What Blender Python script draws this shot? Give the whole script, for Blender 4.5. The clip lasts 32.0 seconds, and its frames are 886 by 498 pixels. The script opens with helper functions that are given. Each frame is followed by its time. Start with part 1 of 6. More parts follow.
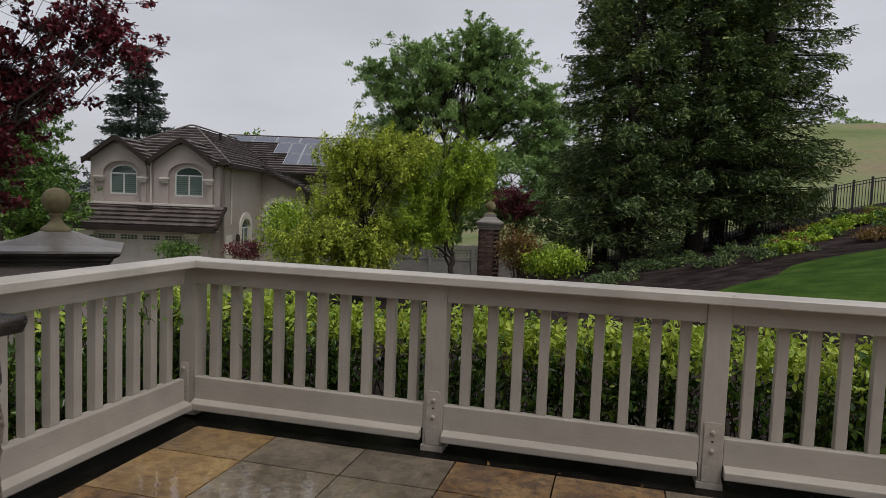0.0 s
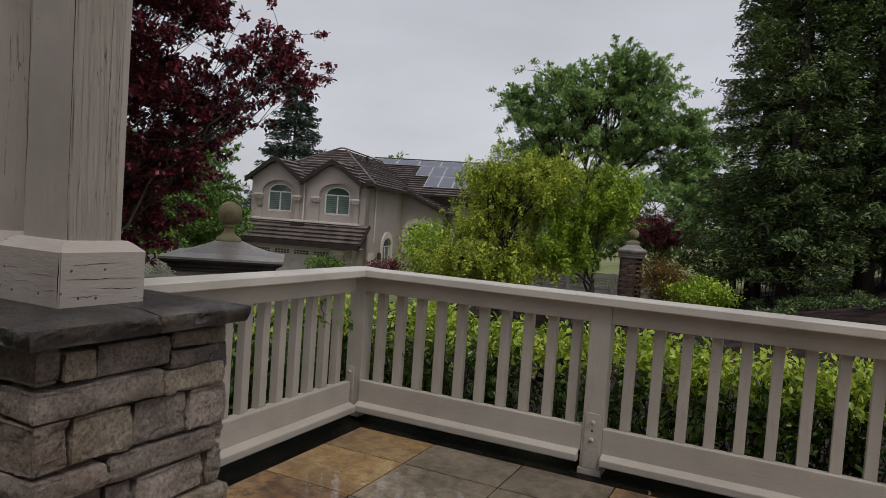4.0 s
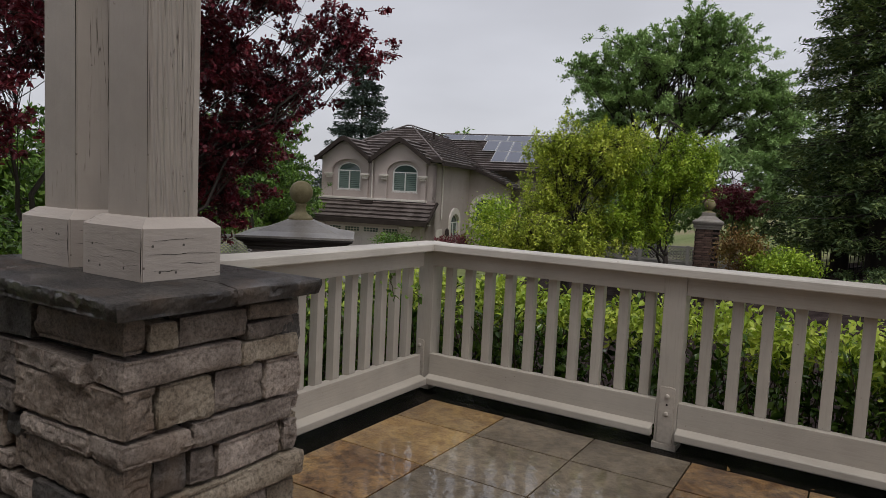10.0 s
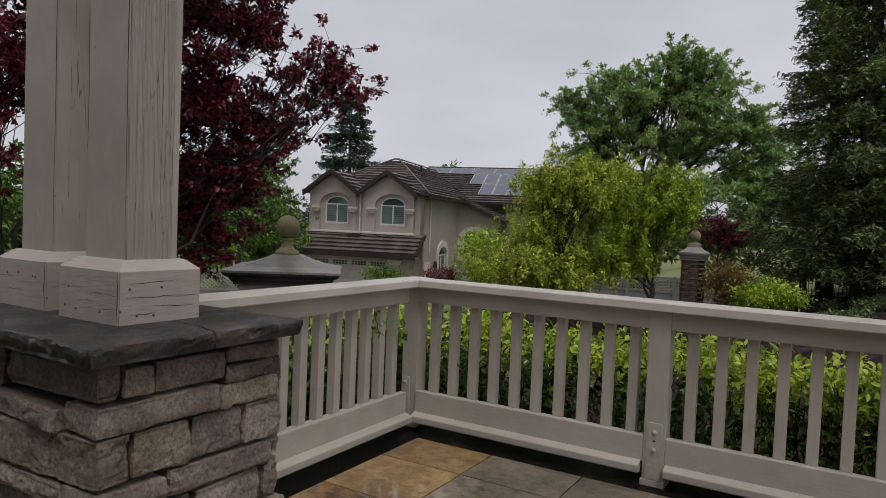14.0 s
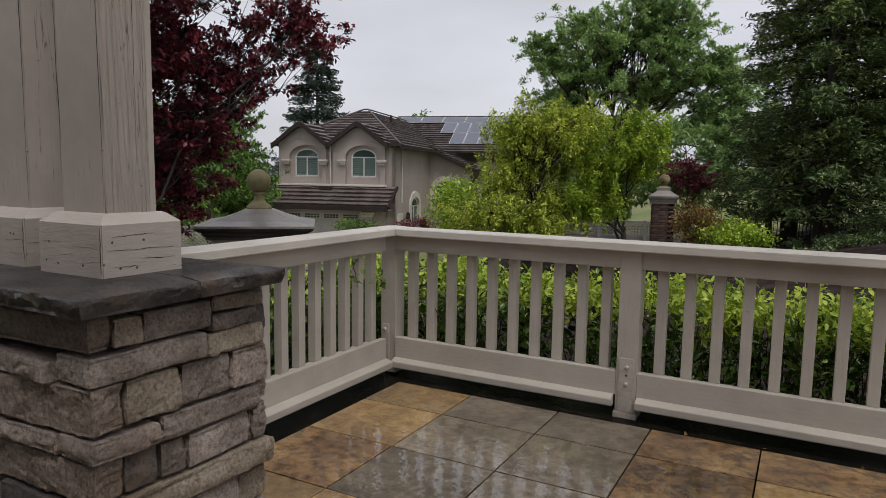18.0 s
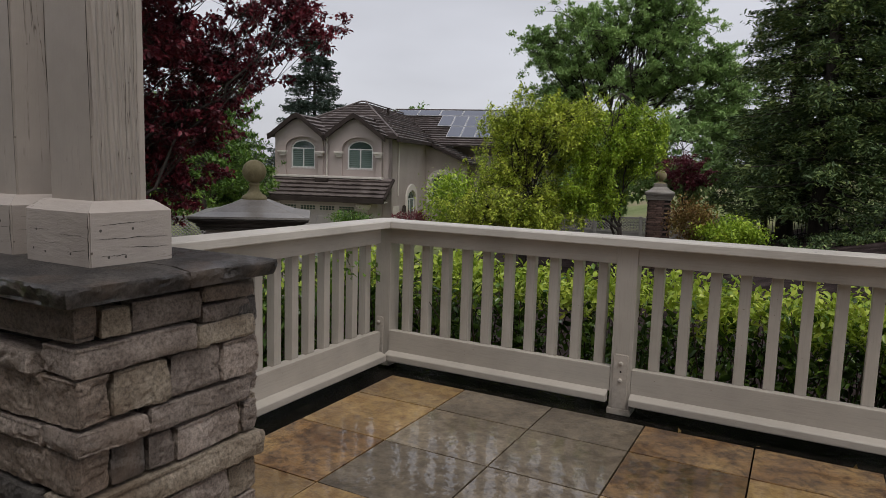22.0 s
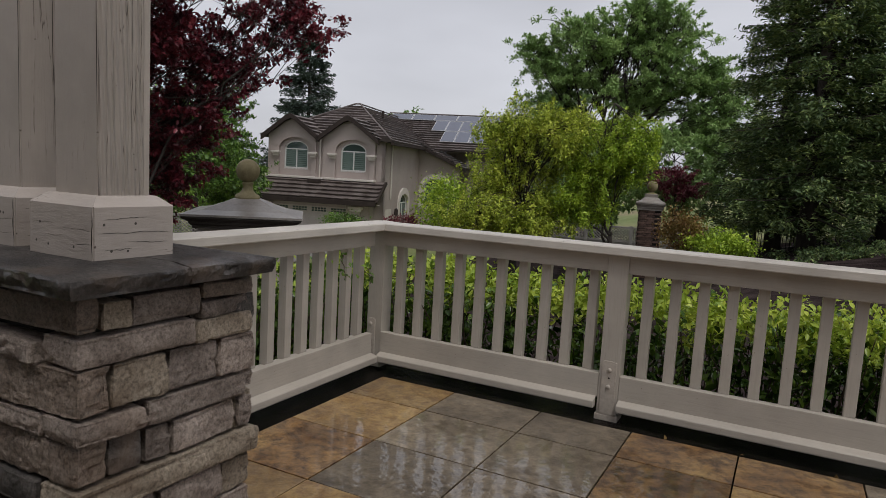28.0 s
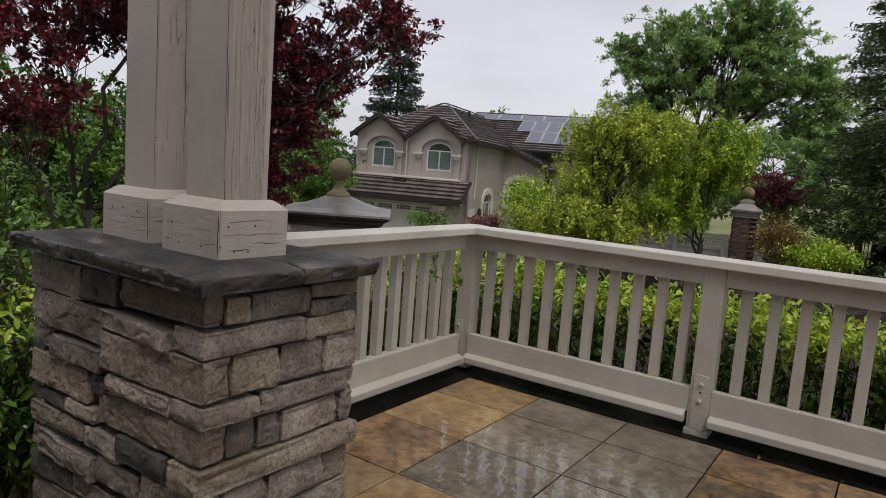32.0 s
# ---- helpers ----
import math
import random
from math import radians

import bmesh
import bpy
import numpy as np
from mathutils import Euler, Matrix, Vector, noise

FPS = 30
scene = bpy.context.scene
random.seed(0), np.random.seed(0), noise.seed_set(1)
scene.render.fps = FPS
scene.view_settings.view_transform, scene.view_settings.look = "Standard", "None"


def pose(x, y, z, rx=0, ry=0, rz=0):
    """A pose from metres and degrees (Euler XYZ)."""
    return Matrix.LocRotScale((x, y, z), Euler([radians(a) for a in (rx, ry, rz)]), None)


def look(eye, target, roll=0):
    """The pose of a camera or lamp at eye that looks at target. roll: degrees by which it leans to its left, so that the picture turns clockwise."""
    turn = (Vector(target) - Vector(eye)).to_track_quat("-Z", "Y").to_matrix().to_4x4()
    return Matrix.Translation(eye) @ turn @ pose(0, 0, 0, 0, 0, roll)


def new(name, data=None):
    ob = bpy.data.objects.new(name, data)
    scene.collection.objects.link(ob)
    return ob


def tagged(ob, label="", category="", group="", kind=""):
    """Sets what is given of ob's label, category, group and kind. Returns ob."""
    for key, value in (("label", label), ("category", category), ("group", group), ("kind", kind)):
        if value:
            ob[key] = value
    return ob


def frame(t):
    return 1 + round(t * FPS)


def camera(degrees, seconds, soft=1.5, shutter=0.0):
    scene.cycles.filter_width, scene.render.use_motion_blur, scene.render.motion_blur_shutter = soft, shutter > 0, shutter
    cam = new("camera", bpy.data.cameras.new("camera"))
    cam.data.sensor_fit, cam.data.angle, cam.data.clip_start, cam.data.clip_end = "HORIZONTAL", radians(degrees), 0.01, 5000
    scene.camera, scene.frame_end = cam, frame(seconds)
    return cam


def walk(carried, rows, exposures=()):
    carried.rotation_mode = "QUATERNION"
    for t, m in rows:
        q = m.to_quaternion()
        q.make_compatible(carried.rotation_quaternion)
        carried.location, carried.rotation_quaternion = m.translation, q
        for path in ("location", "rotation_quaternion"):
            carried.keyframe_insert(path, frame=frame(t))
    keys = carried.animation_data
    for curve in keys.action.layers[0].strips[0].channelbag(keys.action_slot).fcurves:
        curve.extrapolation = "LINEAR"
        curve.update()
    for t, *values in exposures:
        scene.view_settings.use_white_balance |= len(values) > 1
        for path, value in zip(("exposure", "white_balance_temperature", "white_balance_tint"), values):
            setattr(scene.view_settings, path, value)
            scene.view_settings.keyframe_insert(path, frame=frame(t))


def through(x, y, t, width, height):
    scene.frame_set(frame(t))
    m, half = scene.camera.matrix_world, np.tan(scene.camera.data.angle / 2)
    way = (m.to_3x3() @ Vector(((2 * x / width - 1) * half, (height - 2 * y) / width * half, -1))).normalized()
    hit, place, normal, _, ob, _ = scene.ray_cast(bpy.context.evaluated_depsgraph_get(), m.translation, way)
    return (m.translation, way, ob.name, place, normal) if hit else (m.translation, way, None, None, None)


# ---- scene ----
cam = camera(67.00, 32.0, soft=0.3)
PATH = [
    (0, (2.563, -3.631, 1.421), (2.058, -1.701, 1.28), 2.2),
    (0.5, (2.457, -3.705, 1.424), (1.879, -1.794, 1.3), 2.9),
    (1, (2.397, -3.801, 1.387), (1.754, -1.911, 1.275), 3.3),
    (1.5, (2.398, -3.778, 1.378), (1.68, -1.914, 1.288), 3.9),
    (2, (2.4, -3.768, 1.374), (1.634, -1.922, 1.295), 4.1),
    (2.5, (2.403, -3.78, 1.379), (1.61, -1.945, 1.298), 4.0),
    (3, (2.416, -3.749, 1.373), (1.584, -1.933, 1.291), 4.1),
    (3.5, (2.406, -3.759, 1.372), (1.547, -1.955, 1.286), 4.1),
    (4, (2.408, -3.753, 1.369), (1.53, -1.958, 1.28), 4.1),
    (4.5, (2.412, -3.752, 1.367), (1.509, -1.97, 1.273), 4.0),
    (6.5, (2.41, -3.742, 1.362), (1.428, -2.004, 1.242), 3.4),
    (7, (2.415, -3.746, 1.363), (1.414, -2.019, 1.238), 3.2),
    (7.5, (2.414, -3.741, 1.361), (1.404, -2.02, 1.23), 3.2),
    (8, (2.413, -3.744, 1.36), (1.396, -2.027, 1.225), 3.0),
    (8.5, (2.415, -3.74, 1.361), (1.396, -2.026, 1.221), 3.0),
    (9, (2.412, -3.74, 1.359), (1.386, -2.029, 1.215), 3.0),
    (9.5, (2.413, -3.742, 1.361), (1.371, -2.042, 1.201), 2.8),
    (10, (2.405, -3.739, 1.353), (1.356, -2.045, 1.18), 2.8),
    (10.5, (2.357, -3.686, 1.334), (1.305, -1.993, 1.177), 2.7),
    (11, (2.398, -3.742, 1.359), (1.343, -2.048, 1.224), 2.7),
    (11.5, (2.442, -3.785, 1.399), (1.38, -2.094, 1.28), 2.8),
    (12, (2.429, -3.765, 1.396), (1.373, -2.07, 1.295), 2.8),
    (12.5, (2.421, -3.758, 1.389), (1.377, -2.054, 1.304), 2.8),
    (13, (2.428, -3.802, 1.391), (1.396, -2.091, 1.32), 2.8),
    (13.5, (2.423, -3.71, 1.384), (1.395, -1.995, 1.316), 2.6),
    (15.5, (2.42, -3.79, 1.369), (1.409, -2.071, 1.224), 1.2),
    (16, (2.421, -3.66, 1.363), (1.438, -1.927, 1.194), 0.9),
    (16.5, (2.432, -3.714, 1.358), (1.467, -1.973, 1.169), 0.9),
    (17, (2.43, -3.766, 1.361), (1.473, -2.022, 1.157), 0.9),
    (17.5, (2.418, -3.631, 1.356), (1.466, -1.884, 1.15), 1.1),
    (18, (2.434, -3.777, 1.361), (1.486, -2.029, 1.141), 0.9),
    (18.5, (2.432, -3.717, 1.358), (1.495, -1.965, 1.129), 0.9),
    (19, (2.423, -3.643, 1.351), (1.492, -1.887, 1.122), 1.0),
    (19.5, (2.438, -3.807, 1.362), (1.504, -2.055, 1.12), 1.0),
    (20, (2.42, -3.656, 1.35), (1.488, -1.903, 1.108), 1.2),
    (20.5, (2.425, -3.688, 1.349), (1.5, -1.931, 1.109), 1.4),
    (21, (2.434, -3.811, 1.363), (1.501, -2.059, 1.117), 1.5),
    (21.5, (2.41, -3.623, 1.355), (1.47, -1.874, 1.118), 1.6),
    (22, (2.421, -3.748, 1.356), (1.486, -1.996, 1.117), 1.7),
    (22.5, (2.429, -3.787, 1.368), (1.496, -2.035, 1.12), 1.7),
    (23, (2.414, -3.609, 1.357), (1.481, -1.856, 1.118), 1.9),
    (23.5, (2.434, -3.799, 1.358), (1.497, -2.049, 1.115), 1.9),
    (24, (2.43, -3.727, 1.351), (1.494, -1.977, 1.108), 2.1),
    (24.5, (2.417, -3.629, 1.353), (1.486, -1.875, 1.114), 2.4),
    (25, (2.43, -3.828, 1.362), (1.502, -2.074, 1.118), 2.4),
    (25.5, (2.416, -3.659, 1.345), (1.502, -1.897, 1.104), 2.7),
    (27.5, (2.428, -3.732, 1.346), (1.518, -1.965, 1.125), 3.1),
    (28, (2.425, -3.798, 1.355), (1.514, -2.032, 1.131), 3.3),
    (28.5, (2.407, -3.598, 1.347), (1.494, -1.83, 1.143), 3.8),
    (29, (2.42, -3.805, 1.353), (1.505, -2.038, 1.151), 3.9),
    (29.5, (2.417, -3.75, 1.35), (1.493, -1.988, 1.146), 3.9),
    (30, (2.404, -3.613, 1.344), (1.468, -1.857, 1.137), 3.7),
    (30.5, (2.427, -3.833, 1.354), (1.462, -2.097, 1.123), 3.2),
    (31, (2.414, -3.659, 1.338), (1.388, -1.96, 1.094), 3.4),
    (31.5, (2.394, -3.664, 1.345), (1.316, -1.997, 1.103), 3.8),
    (32, (2.403, -3.883, 1.389), (1.286, -2.242, 1.147), 4.4),
]
EXPOSURES = [(0, 0.47), (4.5, 0.47), (8, 0.53), (10.5, 0.55), (12.5, 0.42), (13.5, 0.44), (15.5, 0.67), (18, 0.69), (20, 0.6), (25.5, 0.58), (30.5, 0.52), (32, 0.78)]
walk(cam, [(t, look(eye, target, roll)) for t, eye, target, roll in PATH], EXPOSURES)

# overcast daylight: grey sky and one very soft sun
SUN_EL, SUN_ROT = radians(62), radians(128)
world = bpy.data.worlds.new("overcast")
scene.world = world
world.use_nodes = True
wn, wl = world.node_tree.nodes, world.node_tree.links
wn.clear()
w_out, w_bg = wn.new("ShaderNodeOutputWorld"), wn.new("ShaderNodeBackground")
w_sky, w_hsv = wn.new("ShaderNodeTexSky"), wn.new("ShaderNodeHueSaturation")
w_sky.sky_type, w_sky.sun_disc = "NISHITA", False
w_sky.sun_elevation, w_sky.sun_rotation = SUN_EL, SUN_ROT
w_sky.air_density, w_sky.dust_density, w_sky.ozone_density = 1.0, 2.0, 1.0
w_hsv.inputs["Saturation"].default_value = 0.22
w_bg.inputs["Strength"].default_value = 0.15
w_noise, w_map, w_ramp, w_mul = (wn.new("ShaderNodeTexNoise"), wn.new("ShaderNodeMapping"),
                                 wn.new("ShaderNodeMapRange"), wn.new("ShaderNodeMixRGB"))
w_tc = wn.new("ShaderNodeTexCoord")
wl.new(w_tc.outputs["Generated"], w_map.inputs["Vector"])
w_map.inputs["Scale"].default_value = (1.0, 1.0, 3.0)
wl.new(w_map.outputs[0], w_noise.inputs["Vector"])
w_noise.inputs["Scale"].default_value, w_noise.inputs["Detail"].default_value = 2.2, 4.0
w_ramp.inputs["To Min"].default_value, w_ramp.inputs["To Max"].default_value = 0.72, 1.26
wl.new(w_noise.outputs["Fac"], w_ramp.inputs["Value"])
w_mul.blend_type, w_mul.inputs["Fac"].default_value = "MULTIPLY", 1.0
w_flat = wn.new("ShaderNodeMixRGB")
w_flat.inputs["Fac"].default_value, w_flat.inputs["Color2"].default_value = 0.8, (2.38, 2.40, 2.66, 1)
wl.new(w_sky.outputs[0], w_hsv.inputs["Color"])
wl.new(w_hsv.outputs[0], w_flat.inputs["Color1"])
wl.new(w_flat.outputs[0], w_mul.inputs["Color1"])
wl.new(w_ramp.outputs[0], w_mul.inputs["Color2"])
wl.new(w_mul.outputs[0], w_bg.inputs["Color"])
wl.new(w_bg.outputs[0], w_out.inputs["Surface"])

sun = new("sun", bpy.data.lights.new("sun", "SUN"))
sun.data.energy, sun.data.angle, sun.data.color = 0.9, radians(25), (1.0, 0.97, 0.93)
sun.matrix_world = look((0, 0, 30), (0 - 30 * math.cos(SUN_EL) * math.sin(SUN_ROT), 0 - 30 * math.cos(SUN_EL) * math.cos(SUN_ROT), 30 - 30 * math.sin(SUN_EL)))


# ---- materials ----
def material(name, rough=0.6, metal=0.0, spec=0.5):
    m = bpy.data.materials.new(name)
    m.use_nodes = True
    n, l = m.node_tree.nodes, m.node_tree.links
    b = n["Principled BSDF"]
    b.inputs["Roughness"].default_value, b.inputs["Metallic"].default_value = rough, metal
    b.inputs["Specular IOR Level"].default_value = spec
    return m, n, l, b


def noise_node(n, l, scale, detail=4.0, stretch=(1, 1, 1), coord="Object", rough=0.6, seed=0.0):
    tc, mp, nz = n.new("ShaderNodeTexCoord"), n.new("ShaderNodeMapping"), n.new("ShaderNodeTexNoise")
    mp.inputs["Scale"].default_value, mp.inputs["Location"].default_value = stretch, (seed, seed * 0.7, seed * 1.3)
    nz.inputs["Scale"].default_value, nz.inputs["Detail"].default_value, nz.inputs["Roughness"].default_value = scale, detail, rough
    l.new(tc.outputs[coord], mp.inputs["Vector"])
    l.new(mp.outputs[0], nz.inputs["Vector"])
    return nz


def ramp_node(n, l, source, stops):
    r = n.new("ShaderNodeValToRGB")
    e = r.color_ramp.elements
    while len(e) < len(stops):
        e.new(0.5)
    for el, (p, c) in zip(e, stops):
        el.position, el.color = p, (*c, 1)
    l.new(source, r.inputs["Fac"])
    return r


def mix_node(n, l, kind, fac, a, b):
    x = n.new("ShaderNodeMixRGB")
    x.blend_type = kind
    for sock, v in (("Fac", fac), ("Color1", a), ("Color2", b)):
        if isinstance(v, (int, float)):
            x.inputs[sock].default_value = v if sock == "Fac" else (v, v, v, 1)
        elif isinstance(v, tuple):
            x.inputs[sock].default_value = (*v, 1)
        else:
            l.new(v, x.inputs[sock])
    return x.outputs[0]


def bump_node(n, l, b, height, strength, distance=0.01):
    x = n.new("ShaderNodeBump")
    x.inputs["Strength"].default_value, x.inputs["Distance"].default_value = strength, distance
    l.new(height, x.inputs["Height"])
    l.new(x.outputs[0], b.inputs["Normal"])
    return x


def two_scale(name, c0, c1, c2, big=1.5, fine=40.0, rough=0.7, bump=0.3, dist=0.004, stretch=(1, 1, 1), spec=0.4, vary=0.0, coord="Object", metal=0.0):
    """Colour that drifts between c0, c1 and c2 at a large scale, with fine grain in shade and relief."""
    m, n, l, b = material(name, rough, metal, spec)
    nb, nf = noise_node(n, l, big, 5, stretch, coord), noise_node(n, l, fine, 5, stretch, coord, seed=3.1)
    col = ramp_node(n, l, nb.outputs["Fac"], [(0.32, c0), (0.5, c1), (0.68, c2)]).outputs[0]
    col = mix_node(n, l, "MULTIPLY", 0.55, col, ramp_node(n, l, nf.outputs["Fac"], [(0.3, (0.6, 0.6, 0.6)), (0.6, (1, 1, 1))]).outputs[0])
    if vary:
        oi, mr = n.new("ShaderNodeObjectInfo"), n.new("ShaderNodeMapRange")
        mr.inputs["To Min"].default_value, mr.inputs["To Max"].default_value = 1 - vary, 1 + vary
        l.new(oi.outputs["Random"], mr.inputs["Value"])
        col = mix_node(n, l, "MULTIPLY", 1.0, col, mr.outputs[0])
    l.new(col, b.inputs["Base Color"])
    bump_node(n, l, b, nf.outputs["Fac"], bump, dist)
    return m


def paint_material(name, colour, grain_axis, strength=0.25):
    """Aged house paint on timber: faint grain, grime streaks, small chips."""
    m, n, l, b = material(name, 0.42, 0, 0.45)
    st = [18.0, 18.0, 18.0]
    st[grain_axis] = 1.2
    g = noise_node(n, l, 6.0, 6, tuple(st))
    big = noise_node(n, l, 2.3, 5, seed=2.0)
    spot = noise_node(n, l, 55.0, 2, seed=8.0)
    d = tuple(v * 0.80 for v in colour)
    col = ramp_node(n, l, big.outputs["Fac"], [(0.3, d), (0.62, colour)]).outputs[0]
    col = mix_node(n, l, "MULTIPLY", 0.35, col, ramp_node(n, l, g.outputs["Fac"], [(0.3, (0.75, 0.74, 0.72)), (0.5, (1, 1, 1))]).outputs[0])
    col = mix_node(n, l, "MULTIPLY", 1.0, col, ramp_node(n, l, spot.outputs["Fac"], [(0.2, (0.45, 0.42, 0.38)), (0.27, (1, 1, 1))]).outputs[0])
    l.new(col, b.inputs["Base Color"])
    bump_node(n, l, b, g.outputs["Fac"], strength, 0.004)
    rr = n.new("ShaderNodeMapRange")
    rr.inputs["To Min"].default_value, rr.inputs["To Max"].default_value = 0.28, 0.6
    l.new(big.outputs["Fac"], rr.inputs["Value"])
    l.new(rr.outputs[0], b.inputs["Roughness"])
    return m


def timber_material(name, colour, grain_axis, relief=1.0):
    """Rough-sawn timber under old paint: raised grain, long checks, nail marks and grime."""
    m, n, l, b = material(name, 0.55, 0, 0.3)
    st, sc = [26.0, 26.0, 26.0], [9.0, 9.0, 9.0]
    if grain_axis == 2:
        st[2], sc[2] = 0.9, 0.35
    else:
        st, sc[:2] = [3.5, 3.5, 13.0], [1.1, 1.1]
    g = noise_node(n, l, 5.0, 6, tuple(st), rough=0.7)
    crack = noise_node(n, l, 3.0, 3, tuple(sc), seed=5.0)
    big = noise_node(n, l, 3.0, 5, seed=2.0)
    spot = noise_node(n, l, 34.0, 2, seed=9.0)
    col = ramp_node(n, l, big.outputs["Fac"], [(0.3, tuple(v * 0.78 for v in colour)), (0.65, colour)]).outputs[0]
    col = mix_node(n, l, "MULTIPLY", 0.16 * relief, col, ramp_node(n, l, g.outputs["Fac"], [(0.32, (0.55, 0.53, 0.51)), (0.52, (1, 1, 1))]).outputs[0])
    line = ramp_node(n, l, crack.outputs["Fac"], [(0.495, (1, 1, 1)), (0.498, (0.18, 0.16, 0.14)), (0.502, (0.18, 0.16, 0.14)), (0.505, (1, 1, 1))]).outputs[0]
    gate = ramp_node(n, l, big.outputs["Fac"], [(0.54, (0, 0, 0)), (0.6, (1, 1, 1))]).outputs[0]
    col = mix_node(n, l, "MULTIPLY", gate, col, line)
    col = mix_node(n, l, "MULTIPLY", 1.0, col, ramp_node(n, l, spot.outputs["Fac"], [(0.22, (0.3, 0.27, 0.25)), (0.28, (1, 1, 1))]).outputs[0])
    l.new(col, b.inputs["Base Color"])
    wave = n.new("ShaderNodeTexWave")
    wave.bands_direction = "DIAGONAL" if grain_axis == 2 else "Z"
    wm, wt = n.new("ShaderNodeMapping"), n.new("ShaderNodeTexCoord")
    wm.inputs["Scale"].default_value = (1, 1, 0.05) if grain_axis == 2 else (0.05, 0.05, 1)
    l.new(wt.outputs["Object"], wm.inputs["Vector"])
    l.new(wm.outputs[0], wave.inputs["Vector"])
    for key, v in (("Scale", 34.0), ("Distortion", 4.0), ("Detail", 3.0), ("Detail Scale", 1.4)):
        wave.inputs[key].default_value = v
    h = g.outputs["Fac"] if grain_axis != 2 or relief < 0.5 else mix_node(n, l, "ADD", 1.0, mix_node(n, l, "MULTIPLY", 1.0, wave.outputs["Fac"], ramp_node(n, l, big.outputs["Fac"], [(0.36, (0.3, 0.3, 0.3)), (0.5, (1, 1, 1))]).outputs[0]), g.outputs["Fac"])
    bump_node(n, l, b, h, min(1.0, 1.2 * relief), 0.018)
    return m


def leaf_material(name, dark, mid, light, rough=0.45, through=0.2, drift=1.6):
    """Foliage: sprays drift in tone through the crown, each leaf differs a little, some light passes through."""
    m, n, l, b = material(name, rough, 0, 0.35)
    ge, nb, add = n.new("ShaderNodeNewGeometry"), noise_node(n, l, drift, 4), n.new("ShaderNodeMath")
    add.operation = "MULTIPLY_ADD"
    mix = n.new("ShaderNodeMath")
    mix.operation = "MULTIPLY_ADD"
    l.new(nb.outputs["Fac"], add.inputs[0])
    add.inputs[1].default_value, add.inputs[2].default_value = 1.5, -0.48
    l.new(ge.outputs["Random Per Island"], mix.inputs[0])
    mix.inputs[1].default_value = 0.5
    l.new(add.outputs[0], mix.inputs[2])
    col = ramp_node(n, l, mix.outputs[0], [(0.1, dark), (0.5, mid), (0.95, light)]).outputs[0]
    l.new(col, b.inputs["Base Color"])
    tr, ad, out = n.new("ShaderNodeBsdfTranslucent"), n.new("ShaderNodeMixShader"), n["Material Output"]
    l.new(col, tr.inputs["Color"])
    ad.inputs["Fac"].default_value = through
    l.new(b.outputs[0], ad.inputs[1])
    l.new(tr.outputs[0], ad.inputs[2])
    l.new(ad.outputs[0], out.inputs["Surface"])
    return m


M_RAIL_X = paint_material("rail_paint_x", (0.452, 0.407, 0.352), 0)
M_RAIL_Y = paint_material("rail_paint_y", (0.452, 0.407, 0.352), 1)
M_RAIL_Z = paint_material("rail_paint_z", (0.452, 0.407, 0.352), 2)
# rail paint lightened: the cap tops' wet sheen is put into the colour
M_CAP_LIT_X = paint_material("cap_paint_lit_x", (0.56, 0.515, 0.458), 0)
M_CAP_LIT_Y = paint_material("cap_paint_lit_y", (0.56, 0.515, 0.458), 1)
M_POST = timber_material("column_timber", (0.43, 0.376, 0.332), 2, 0.25)
M_POST_GRAIN = timber_material("column_sawn_timber", (0.47, 0.411, 0.362), 2, 0.6)
M_PLINTH = timber_material("plinth_timber", (0.435, 0.38, 0.34), 0, 0.16)
M_PLATE = two_scale("painted_plate", (0.43, 0.378, 0.325), (0.47, 0.415, 0.357), (0.51, 0.455, 0.392), rough=0.4, bump=0.1)
M_STUCCO = two_scale("stucco", (0.39, 0.325, 0.3), (0.43, 0.365, 0.338), (0.465, 0.395, 0.366), big=0.6, fine=30, bump=0.3, rough=0.9)
M_STUCCO_TRIM = two_scale("stucco_trim", (0.6, 0.55, 0.5), (0.66, 0.6, 0.55), (0.7, 0.65, 0.59), big=0.8, fine=30, bump=0.2, rough=0.85)
M_ROOF = two_scale("roof_tile", (0.085, 0.068, 0.062), (0.13, 0.105, 0.097), (0.18, 0.15, 0.14), big=1.2, fine=14, rough=0.55, bump=0.3, vary=0.25)
M_FASCIA = two_scale("fascia_paint", (0.03, 0.022, 0.019), (0.04, 0.03, 0.026), (0.05, 0.038, 0.033), rough=0.7, bump=0.1, spec=0.2)
M_WHITE = two_scale("white_frame", (0.62, 0.62, 0.6), (0.7, 0.7, 0.68), (0.74, 0.74, 0.72), rough=0.4, bump=0.1)
M_GARAGE = two_scale("garage_door", (0.5, 0.45, 0.42), (0.55, 0.5, 0.46), (0.58, 0.53, 0.49), rough=0.6, bump=0.1)
M_LAWN = two_scale("lawn", (0.03, 0.066, 0.012), (0.05, 0.098, 0.017), (0.078, 0.132, 0.026), big=1.6, fine=22, rough=1.0, bump=0.8, dist=0.03, spec=0.05)
M_MULCH = two_scale("mulch", (0.016, 0.011, 0.0105), (0.036, 0.026, 0.0245), (0.07, 0.052, 0.05), big=2, fine=35, rough=1.0, bump=1.0, dist=0.03, spec=0.05)
M_FIELD = two_scale("hill_grass", (0.13, 0.17, 0.045), (0.2, 0.225, 0.085), (0.26, 0.195, 0.12), big=0.055, fine=1.6, rough=0.95, bump=0.5, dist=0.1)
M_ROAD = two_scale("driveway", (0.16, 0.15, 0.14), (0.22, 0.205, 0.19), (0.27, 0.25, 0.235), big=0.6, fine=30, rough=0.35, bump=0.2)
